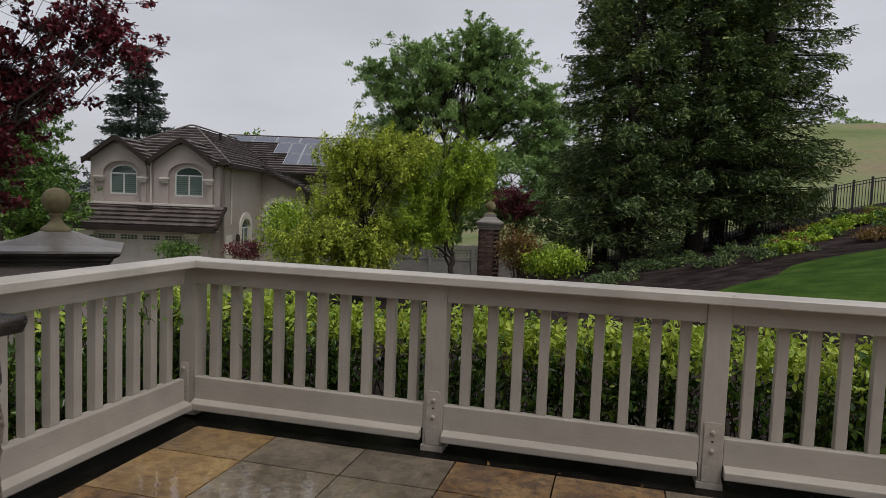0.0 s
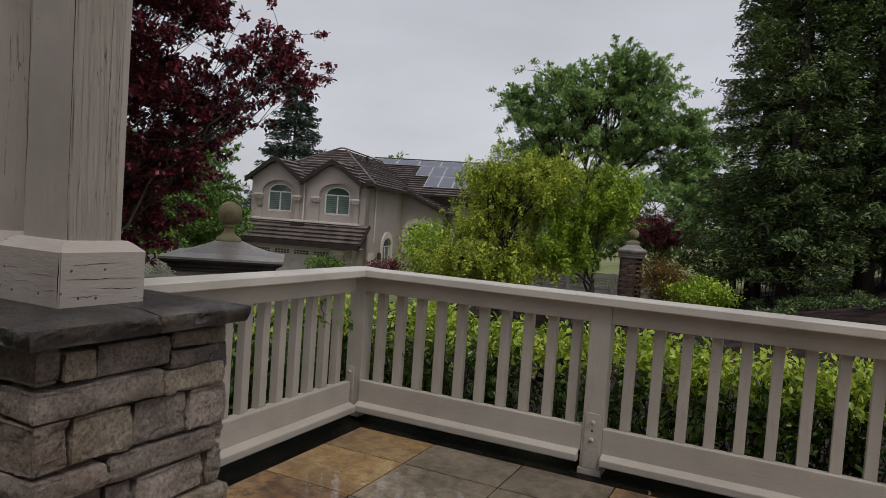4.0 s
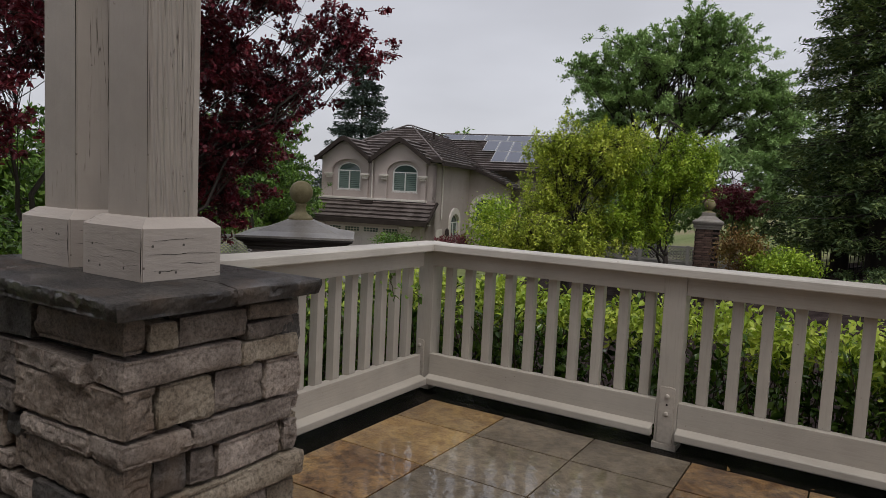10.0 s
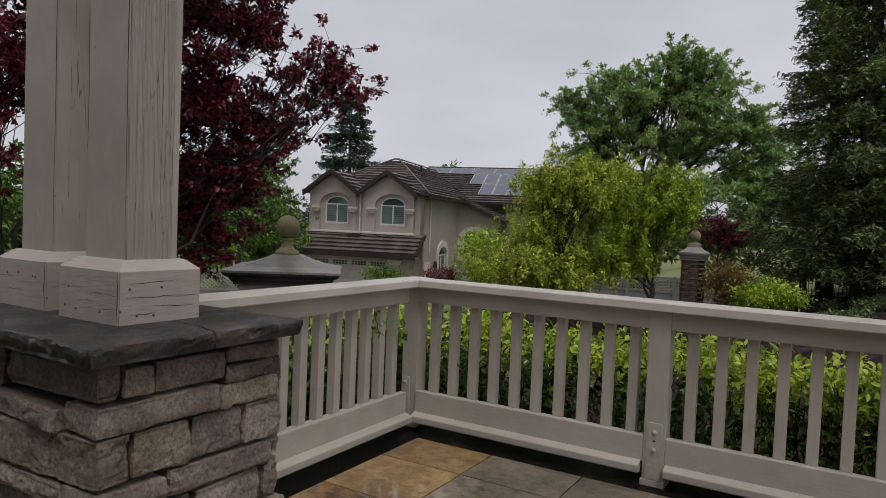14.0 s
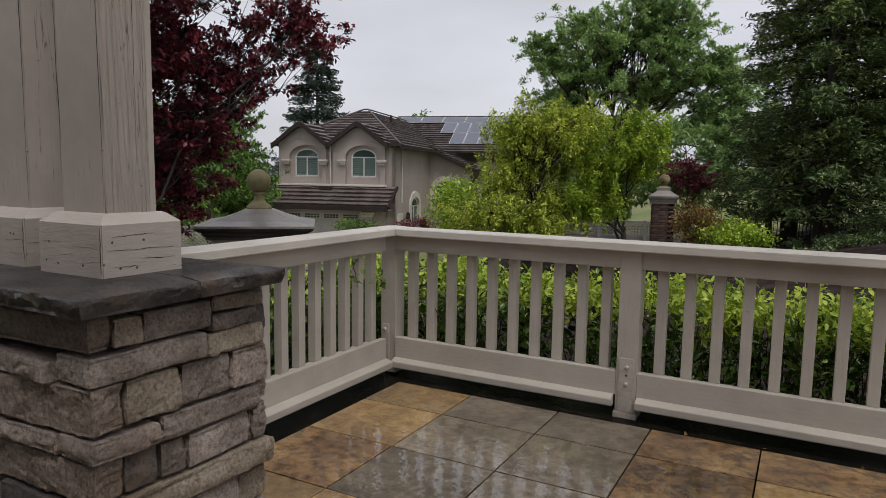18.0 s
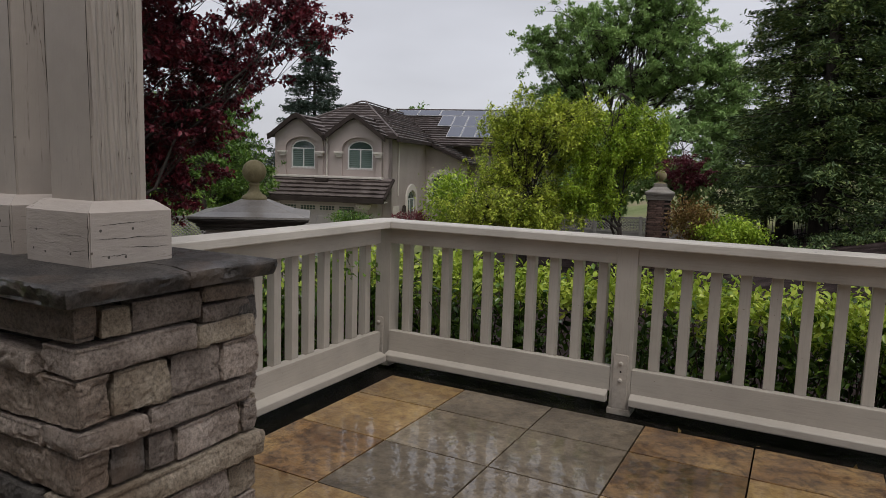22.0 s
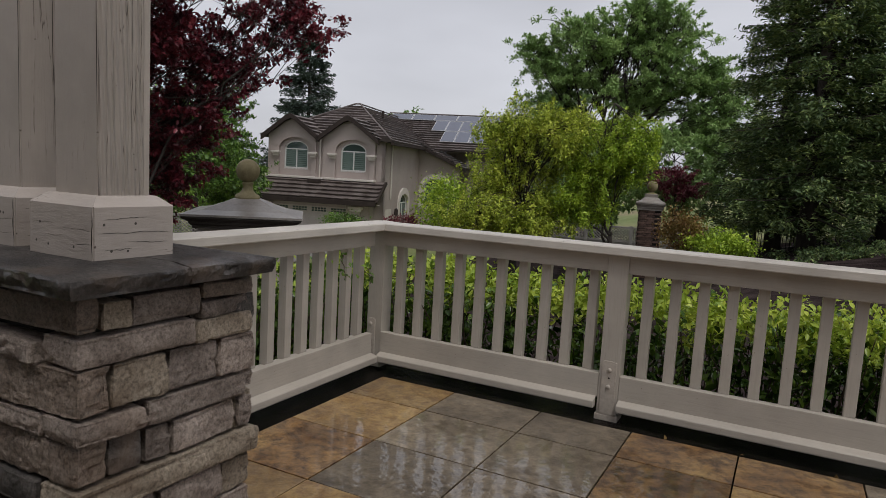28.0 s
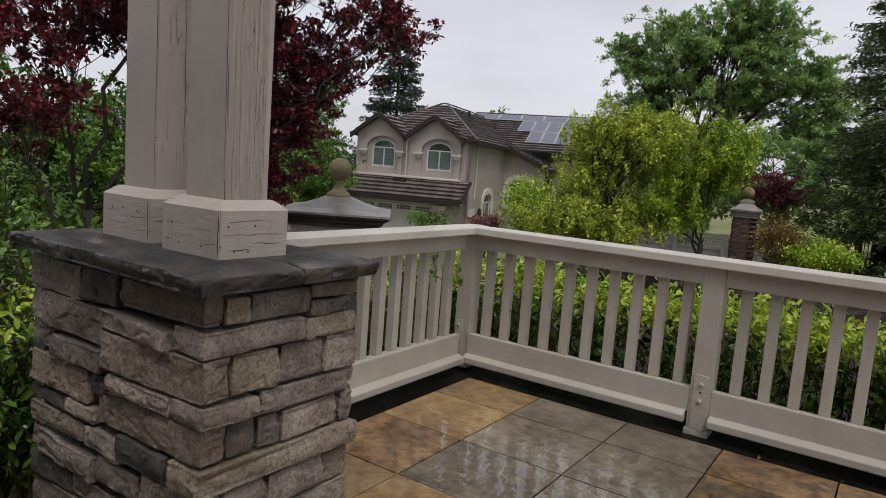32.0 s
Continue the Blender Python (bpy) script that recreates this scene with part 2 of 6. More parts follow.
M_BARK = two_scale("bark", (0.028, 0.022, 0.018), (0.05, 0.04, 0.033), (0.075, 0.062, 0.052), big=3, fine=25, rough=0.85, bump=1.0, dist=0.02, stretch=(1, 1, 0.25))
M_BARK_GREY = two_scale("bark_grey", (0.05, 0.043, 0.037), (0.085, 0.074, 0.064), (0.13, 0.115, 0.10), big=5, fine=40, rough=0.8, bump=0.6, dist=0.01, stretch=(1, 1, 0.4))
M_STEM = two_scale("hedge_stem", (0.05, 0.036, 0.022), (0.08, 0.058, 0.036), (0.115, 0.085, 0.055), big=8, fine=60, rough=0.7, bump=0.5)
M_IRON = two_scale("black_iron", (0.012, 0.012, 0.013), (0.018, 0.018, 0.019), (0.025, 0.025, 0.025), rough=0.45, bump=0.1)
L_HEDGE = leaf_material("hedge_leaf", (0.022, 0.05, 0.01), (0.06, 0.12, 0.017), (0.17, 0.27, 0.037), 0.2, 0.12, 3.0)
L_HEDGE_TIP = leaf_material("hedge_new_leaf", (0.18, 0.29, 0.032), (0.36, 0.47, 0.055), (0.6, 0.66, 0.105), 0.28, 0.25, 3.0)
L_YELLOW = leaf_material("spring_leaf", (0.11, 0.17, 0.02), (0.39, 0.48, 0.055), (0.78, 0.8, 0.14), 0.4, 0.22, 1.9)
L_OAK = leaf_material("green_leaf", (0.15, 0.24, 0.085), (0.27, 0.41, 0.14), (0.43, 0.57, 0.21), 0.45, 0.24, 0.6)
L_GREEN = leaf_material("fresh_leaf", (0.035, 0.075, 0.015), (0.09, 0.18, 0.028), (0.25, 0.38, 0.06), 0.42, 0.16, 0.8)
L_REDWOOD = leaf_material("redwood_needle", (0.034, 0.062, 0.026), (0.1, 0.158, 0.056), (0.29, 0.35, 0.105), 0.5, 0.12, 1.3)
L_CONIFER = leaf_material("conifer_needle", (0.04, 0.065, 0.05), (0.065, 0.095, 0.075), (0.1, 0.13, 0.105), 0.6, 0.1)
L_MAPLE = leaf_material("plum_leaf", (0.045, 0.009, 0.014), (0.125, 0.019, 0.03), (0.32, 0.055, 0.07), 0.3, 0.2, 2.0)
L_RUST = leaf_material("rust_leaf", (0.13, 0.07, 0.025), (0.24, 0.14, 0.045), (0.3, 0.26, 0.07), 0.5, 0.2)
L_SPRING = leaf_material("bright_leaf", (0.12, 0.21, 0.022), (0.31, 0.45, 0.04), (0.58, 0.68, 0.085), 0.4, 0.25, 2.2)
L_RED = leaf_material("red_leaf", (0.09, 0.016, 0.024), (0.15, 0.03, 0.042), (0.24, 0.06, 0.07), 0.5, 0.25)


# ---- builders ----
def part(name, bm, mat, parent=None, label="", smooth=False):
    """Links a bmesh as one mesh object, under a thing or a part."""
    me = bpy.data.meshes.new(name)
    bm.to_mesh(me)
    bm.free()
    return linked(name, me, mat, parent, label, smooth)


def linked(name, me, mat, parent=None, label="", smooth=False):
    if mat is not None and not me.materials:
        me.materials.append(mat)
    if smooth:
        me.polygons.foreach_set("use_smooth", [True] * len(me.polygons))
    ob = new(name, me)
    if parent is not None:
        ob.parent = parent
    if label:
        ob["label"] = label
    return ob


def empty(name, place=(0, 0, 0), rz=0.0):
    ob = new(name)
    ob.matrix_world = pose(*place, 0, 0, rz)
    bpy.context.view_layer.update()
    return ob


def box(bm, x0, x1, y0, y1, z0, z1, bevel=0.0):
    vs = [bm.verts.new(p) for p in ((x0, y0, z0), (x1, y0, z0), (x1, y1, z0), (x0, y1, z0), (x0, y0, z1), (x1, y0, z1), (x1, y1, z1), (x0, y1, z1))]
    fs = [bm.faces.new([vs[i] for i in q]) for q in ((3, 2, 1, 0), (4, 5, 6, 7), (0, 1, 5, 4), (1, 2, 6, 5), (2, 3, 7, 6), (3, 0, 4, 7))]
    if bevel:
        es = list({e for f in fs for e in f.edges})
        bmesh.ops.bevel(bm, geom=es, offset=bevel, segments=2, affect="EDGES", profile=0.6)
    return bm


def boxed(*args, **kw):
    return box(bmesh.new(), *args, **kw)


def tube(bm, pts, radii, sides=6):
    """A tapered tube along points."""
    rings = []
    pts = [Vector(p) for p in pts]
    for i, (p, r) in enumerate(zip(pts, (float(q) for q in radii))):
        d = (pts[min(i + 1, len(pts) - 1)] - pts[max(i - 1, 0)]).normalized()
        a = d.orthogonal().normalized() if not rings else (prev - prev.dot(d) * d).normalized()
        prev = a
        b = d.cross(a)
        rings.append([bm.verts.new(p + r * (math.cos(k * 2 * math.pi / sides) * a + math.sin(k * 2 * math.pi / sides) * b)) for k in range(sides)])
    for u, v in zip(rings, rings[1:]):
        for k in range(sides):
            bm.faces.new((u[k], u[(k + 1) % sides], v[(k + 1) % sides], v[k]))
    bm.faces.new(rings[0][::-1])
    bm.faces.new(rings[-1])
    return bm


def lathe(bm, profile, place=(0, 0, 0), sides=24):
    """A turned solid from (radius, height) pairs."""
    rings = [[bm.verts.new((place[0] + r * math.cos(2 * math.pi * k / sides), place[1] + r * math.sin(2 * math.pi * k / sides), place[2] + z)) for k in range(sides)] for r, z in profile]
    for u, v in zip(rings, rings[1:]):
        for k in range(sides):
            bm.faces.new((u[k], u[(k + 1) % sides], v[(k + 1) % sides], v[k]))
    bm.faces.new(rings[0][::-1])
    bm.faces.new(rings[-1])
    return bm


def prism(bm, outline, y0, y1):
    """An outline in x and z, drawn out from y0 to y1."""
    a = [bm.verts.new((x, y0, z)) for x, z in outline]
    b = [bm.verts.new((x, y1, z)) for x, z in outline]
    bm.faces.new(a)
    bm.faces.new(b[::-1])
    for k in range(len(a)):
        j = (k + 1) % len(a)
        bm.faces.new((a[j], a[k], b[k], b[j]))
    bmesh.ops.recalc_face_normals(bm, faces=list(bm.faces))
    return bm


def leaf_mesh(name, centres, size, mat, parent, rng, aspect=0.55, up=0.5, droop=0.0, label="", fold=0.25, out=None, oval=False):
    """Many small folded leaves, each its own island: a diamond of two triangles, or an oval blade of two quads."""
    c = np.asarray(centres)
    n = len(c)
    axis = rng.normal(size=(n, 3))
    axis[:, 2] -= droop
    if out is not None:
        axis += out
    axis /= np.linalg.norm(axis, axis=1, keepdims=True)
    nrm = rng.normal(size=(n, 3))
    nrm[:, 2] += up * 2
    side = np.cross(axis, nrm)
    side /= np.linalg.norm(side, axis=1, keepdims=True) + 1e-9
    nrm = np.cross(side, axis)
    s = (size * rng.uniform(0.6, 1.3, size=(n, 1)))
    half, rise = side * s * aspect * 0.5, nrm * s * fold * 0.5

    def at_(u, w):
        return c + axis * s * u + half * w + rise * abs(w)
    if oval:
        v, faces = [at_(-0.5, 0), at_(-0.22, -0.85), at_(0.16, -0.9), at_(0.5, 0), at_(0.16, 0.9), at_(-0.22, 0.85)], [[0, 1, 2, 3], [0, 3, 4, 5]]
    else:
        v, faces = [at_(-0.5, 0), at_(-0.05, -1), at_(0.5, 0), at_(-0.05, 1)], [[0, 1, 2], [0, 2, 3]]
    nv, k = len(v), len(faces[0])
    v = np.stack(v, 1).reshape(-1, 3)
    me = bpy.data.meshes.new(name)
    loops = (np.arange(n, dtype=np.int32)[:, None] * nv + np.array(faces, dtype=np.int32).ravel()[None]).astype(np.int32).ravel()
    me.vertices.add(nv * n)
    me.vertices.foreach_set("co", v.astype(np.float32).ravel())
    me.loops.add(len(loops))
    me.loops.foreach_set("vertex_index", loops)
    me.polygons.add(2 * n)
    me.polygons.foreach_set("loop_start", np.arange(0, 2 * k * n, k, dtype=np.int32))
    me.update(calc_edges=True)
    return linked(name, me, mat, parent, label)


def bezier(a, b, c, k):
    t = np.linspace(0, 1, k)[:, None]
    return (1 - t) ** 2 * a + 2 * t * (1 - t) * b + t ** 2 * c


def broadleaf(name, base, trunk_top, blobs, clusters, per, leaf, leaf_mat, bark, seed, radius=0.12, label="", category="tree", spread=0.5,
              up=1.2, droop=0.0, fork=0.35, twigs=3, aspect=0.5, lean=(0, 0), puff=0.2, limb=0.4, lift=0.35, hang=0.0, lumps=0, oval=False, branch=0.13):
    """A tree: tapered trunk, a limb bending out to each blob (centre, radii), branches off the limbs to clusters, twigs, and leaves in puffs round them."""
    rng = np.random.default_rng(seed)
    thing = empty(name, base)
    o = np.array(base)
    bm = bmesh.new()
    tp = bezier(np.zeros(3), np.array([lean[0] * 0.2, lean[1] * 0.2, trunk_top * 0.6]), np.array([lean[0], lean[1], trunk_top]), 8)
    tp[1:-1, :2] += rng.normal(size=(6, 2)) * radius * 0.3
    tube(bm, tp, np.linspace(radius * 1.15, radius * 0.6, 8), 9)
    vol = np.array([b[1][0] * b[1][1] * b[1][2] for b in blobs]) ** 0.66
    centres = []
    for bi, (bc, br) in enumerate(blobs):
        c = np.array(bc) - o
        s = tp[min(7, int(rng.uniform(fork, 1.0) * 7.99))]
        far = np.linalg.norm(c - s)
        e = c + np.array([0, 0, 0.45 * br[2]]) + rng.normal(size=3) * 0.15 * np.array(br)
        m = s + (e - s) * 0.45 + np.array([0, 0, -0.06 * far]) + rng.normal(size=3) * 0.1 * far
        stem = bezier(s, m, e, 10)
        stem[1:-1] += rng.normal(size=(8, 3)) * 0.018 * far
        tube(bm, stem, np.linspace(radius * limb, radius * 0.09, 10), 6)
        k = max(2, int(round(clusters * vol[bi] / vol.sum())))
        d = rng.normal(size=(k, 3))
        d /= np.linalg.norm(d, axis=1, keepdims=True)
        places = c + d * (rng.uniform(0.3, 1.0, size=(k, 1)) ** 0.4) * np.array(br)
        if lumps:
            g = rng.normal(size=(lumps, 3))
            g /= np.linalg.norm(g, axis=1, keepdims=True)
            heart = c + g * rng.uniform(0.6, 1.05, size=(lumps, 1)) * np.array(br)
            places = 0.38 * places + 0.62 * (heart[rng.integers(0, lumps, k)] + d * rng.uniform(0, 1, size=(k, 1)) ** 0.5 * 0.36 * np.array(br))
        for q in places:
            st = stem[rng.integers(4, 10)]
            ln = np.linalg.norm(q - st)
            path = bezier(st, (st + q) / 2 + np.array([0, 0, 0.12 * ln]) + rng.normal(size=3) * 0.12 * ln, q, 6)
            tube(bm, path, np.linspace(radius * branch, radius * 0.035, 6), 5)
            for _ in range(twigs):
                t_ = q + rng.normal(size=3) * spread * np.array([0.75, 0.75, 0.5])
                sp = path[rng.integers(2, 6)]
                tube(bm, bezier(sp, (sp + t_) / 2 + rng.normal(size=3) * 0.12 * spread, t_, 4), np.linspace(radius * 0.06, radius * 0.02, 4), 4)
                centres.append((t_, t_ - sp))
            centres.append((q, q - st))
    part("trunk", bm, bark, thing, smooth=True)
    ends = np.repeat(np.array([c for c, _ in centres]), per, axis=0)
    ways = np.repeat(np.array([w for _, w in centres]), per, axis=0)
    ways = ways / (np.linalg.norm(ways, axis=1, keepdims=True) + 1e-6)
    k = len(ends)
    ray = rng.normal(size=(k, 3))
    ray /= np.linalg.norm(ray, axis=1, keepdims=True)
    axis = ray + ways * 0.7 + np.array([0, 0, lift - droop])
    axis /= np.linalg.norm(axis, axis=1, keepdims=True) + 1e-6
    size = np.repeat(rng.uniform(0.55, 1.3, size=(k // per, 1)), per, axis=0)
    pts = ends - ways * puff * rng.uniform(0, 1.6, size=(k, 1)) + axis * (leaf * 0.5 + puff * rng.uniform(0, 1, size=(k, 1)) ** 1.5 * size) * np.array([1, 1, 0.8])
    pts[:, 2] -= hang * rng.uniform(0, 1, size=k) ** 2 * puff * 3
    leaf_mesh("crown", pts, leaf, leaf_mat, thing, rng, aspect, up, 0.0, out=axis * 2.0, oval=oval)
    return tagged(thing, label, category)


def conifer(name, base, height, reach, leaf, leaf_mat, bark, seed, bare=0.08, levels=34, per_level=6, spray=11, label="", sag=0.22, radius=0.3, power=0.8, gap=0.28, thin=0.0, droop=0.0):
    """A conifer: straight trunk, whorls of sagging boughs with upturned tips, each a flat fan of branchlets set with needle sprays."""
    rng = np.random.default_rng(seed)
    thing = empty(name, base)
    bm = bmesh.new()
    tube(bm, [(0, 0, -0.2), (0.03, 0, height * 0.33), (-0.02, 0.03, height * 0.66), (0, 0, height)], [radius, radius * 0.75, radius * 0.45, 0.03], 9)
    pts, outs, boughs = [], [], bmesh.new()
    for i in range(levels):
        h = bare + (1 - bare) * (i + rng.uniform(-0.5, 0.5)) / levels
        r0 = reach * (1 - max(h, 0.0)) ** power * (0.8 + 0.2 * min(1, h / 0.2))
        turn = rng.uniform(0, 2 * math.pi)
        for k in range(per_level):
            if rng.uniform() < thin:
                continue
            a = turn + (k + rng.uniform(-0.35, 0.35)) * 2 * math.pi / per_level
            r = r0 * rng.uniform(0.6, 1.12) + 0.2
            d = np.array([math.cos(a), math.sin(a), 0])
            p_ = np.array([-d[1], d[0], 0])
            s = np.array([0, 0, min(h, 0.985) * height])
            fall = r * rng.uniform(0.3, 1.3) * sag
            m = s + d * r * 0.55 + np.array([0, 0, -fall * 0.5])
            e = s + d * r + np.array([0, 0, -fall + 0.12 * r])
            tube(boughs, bezier(s, m, e, 5), np.linspace(0.05 * radius / 0.3, 0.012, 5), 4)
            nb = max(4, int(r / gap)) * 2
            t = np.clip(np.linspace(0.18, 1.0, nb) + rng.normal(size=nb) * 0.03, 0.1, 1.0)
            root = (1 - t)[:, None] ** 2 * s + (2 * t * (1 - t))[:, None] * m + (t ** 2)[:, None] * e
            side = np.where(np.arange(nb) % 2 == 0, 1.0, -1.0)[:, None]
            way = d * (0.75 + 0.5 * t[:, None]) + p_ * side * rng.uniform(0.5, 1.0, size=(nb, 1)) + np.array([0, 0, 1]) * rng.uniform(-0.35, 0.12, size=(nb, 1))
            way /= np.linalg.norm(way, axis=1, keepdims=True)
            span = (0.25 + 0.36 * r * (1.05 - t)) * rng.uniform(0.7, 1.2, size=nb)
            u = np.repeat(np.linspace(0.1, 1.0, spray)[None], nb, 0) + rng.normal(size=(nb, spray)) * 0.04
            spot = root[:, None] + way[:, None] * (u * span[:, None])[..., None] + rng.normal(size=(nb, spray, 3)) * np.array([0.04, 0.04, 0.03])
            spot[..., 2] -= 0.22 * (u * span[:, None]) ** 2 + droop * rng.uniform(0, 1, size=u.shape) ** 2
            flat = np.cross(way, [0, 0, 1.0])
            lean = np.where(np.arange(spray) % 2 == 0, 1.0, -1.0)[None, :, None]
            aim = way[:, None] * 1.1 + flat[:, None] * lean * 0.8 + np.array([0, 0, -0.15])
            pts.append(spot.reshape(-1, 3))
            outs.append(np.broadcast_to(aim, spot.shape).reshape(-1, 3) * 1.8)
    part("trunk", bm, bark, thing, smooth=True)
    tagged(part("bough", boughs, bark, thing, smooth=True), kind="stuff")
    leaf_mesh("crown", np.concatenate(pts), leaf, leaf_mat, thing, rng, 0.3, 1.3, 0.0, out=np.concatenate(outs))
    return tagged(thing, label, "tree")


def shrub(name, centre, radii, count, leaf, leaf_mat, seed, label="", stems=14, category="shrub", ground_z=None, tip_mat=None, kind="", up=1.2):
    """A rounded bush: stems from one foot, leaves through the outer part of an uneven volume."""
    rng = np.random.default_rng(seed)
    gz = centre[2] - radii[2] if ground_z is None else ground_z
    thing = empty(name, (centre[0], centre[1], gz))
    bm = bmesh.new()
    c = np.array([0, 0, centre[2] - gz])
    for _ in range(stems):
        e = c + rng.normal(size=3) * np.array(radii) * 0.5
        tube(bm, bezier(np.array([*(rng.normal(size=2) * 0.06), 0]), np.array([e[0] * 0.3, e[1] * 0.3, e[2] * 0.6]), e, 5), np.linspace(0.016, 0.005, 5), 4)
    part("branchwork", bm, M_STEM, thing)
    k = max(12, count // 60)
    d = rng.normal(size=(k, 3))
    d /= np.linalg.norm(d, axis=1, keepdims=True)
    cl = c + d * np.array(radii) * rng.uniform(0.45, 0.95, size=(k, 1))
    pts = cl[rng.integers(0, k, count)] + rng.normal(size=(count, 3)) * np.array(radii) * 0.22
    pts[:, 2] = np.maximum(pts[:, 2], 0.02)
    leaf_mesh("foliage", pts, leaf, leaf_mat, thing, rng, 0.5, up, oval=True)
    return tagged(thing, label, category, kind=kind)


# ---- ground ----
def smooth(a, b, x):
    t = min(1.0, max(0.0, (x - a) / (b - a)))
    return t * t * (3 - 2 * t)


def ground_z(x, y):
    """Height of the garden: flat by the porch, falling away to the house across the road, rising to the hill."""
    near = -0.42
    right = -1.0 + 0.22 * max(-3.0, min(14.0, x - 1.0)) + 0.03 * max(0.0, x - 15) + 0.03 * max(0.0, y - 14) * smooth(4.0, 9.0, x)
    left = -3.2
    k = smooth(-4.0, -15.0, x) * smooth(2.0, 22.0, y + max(0.0, -x - 6) * 0.8)
    z = right * (1 - k) + left * k
    z = near + (z - near) * smooth(1.0, 9.0, max(y, -x - 1.0))
    hill = smooth(30.0, 150.0, y) * smooth(-40.0, 25.0, x) * 12.5
    return z + hill + 0.03 * math.sin(x * 1.7 + y) * math.sin(y * 1.3)


def sheet(name, xs, ys, zf, mat):
    bm = bmesh.new()
    g = [[bm.verts.new((x, y, zf(x, y))) for y in ys] for x in xs]
    for i in range(len(xs) - 1):
        for j in range(len(ys) - 1):
            bm.faces.new((g[i][j], g[i + 1][j], g[i + 1][j + 1], g[i][j + 1]))
    return part(name, bm, mat, smooth=True)


def steps(*runs):
    out = []
    for a, b, s in runs:
        k = int(round((b - a) / s))
        out += [a + (b - a) * i / k for i in range(k)]
    return out + [runs[-1][1]]


GX = steps((-600, -100, 50), (-100, -30, 5), (-30, 30, 1.0), (30, 110, 5), (110, 600, 50))
GY = steps((-300, -20, 40), (-20, -8, 4), (-8, 36, 1.0), (36, 180, 6), (180, 900, 60))
ground = tagged(sheet("ground", GX, GY, ground_z, M_FIELD), "grassy ground rising to a pale green hill", "ground", kind="structure")

# beds of mulch and the mown lawn lie a little proud of the ground
tagged(sheet("mulch_bed", steps((-12, 16, 0.7)), steps((0.35, 27, 0.7)), lambda x, y: ground_z(x, y) + 0.03, M_MULCH), "dark wet bark mulch under the trees", "mulch", kind="structure")


def lawn_sheet():
    """The lawn: a kidney of mown grass with a soft curved edge."""
    bm = bmesh.new()
    cx, cy, rings = 10.6, 9.7, []
    for r in np.linspace(0, 1, 12):
        ring = []
        for k in range(56):
            a = 2 * math.pi * k / 56
            w = 1 + 0.10 * math.sin(2 * a + 0.6) + 0.05 * math.sin(3 * a) + 0.10 * math.exp(-((a - 2.13) / 0.2) ** 2) - 0.12 * math.exp(-((a - 2.65) / 0.24) ** 2)
            x, y = cx + 6.2 * w * r * math.cos(a), cy + 5.2 * w * r * math.sin(a)
            ring.append(bm.verts.new((x, y, ground_z(x, y) + 0.09 - 0.05 * (r > 0.98))))
        rings.append(ring)
    for u, v in zip(rings, rings[1:]):
        for k in range(56):
            bm.faces.new((u[k], v[k], v[(k + 1) % 56], u[(k + 1) % 56]))
    return part("lawn", bm, M_LAWN, smooth=True)


lawn = tagged(lawn_sheet(), "mown green lawn with a curved edge", "lawn", kind="structure")

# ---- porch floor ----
# near-black: the channel's reflection of the rail's dark underside is in the colour
M_GROUT = two_scale("wet_grout_shaded", (0.004, 0.0034, 0.003), (0.008, 0.0066, 0.0055), (0.018, 0.015, 0.012), big=4, fine=50, rough=0.22, bump=1.0, dist=0.012, spec=0.12)


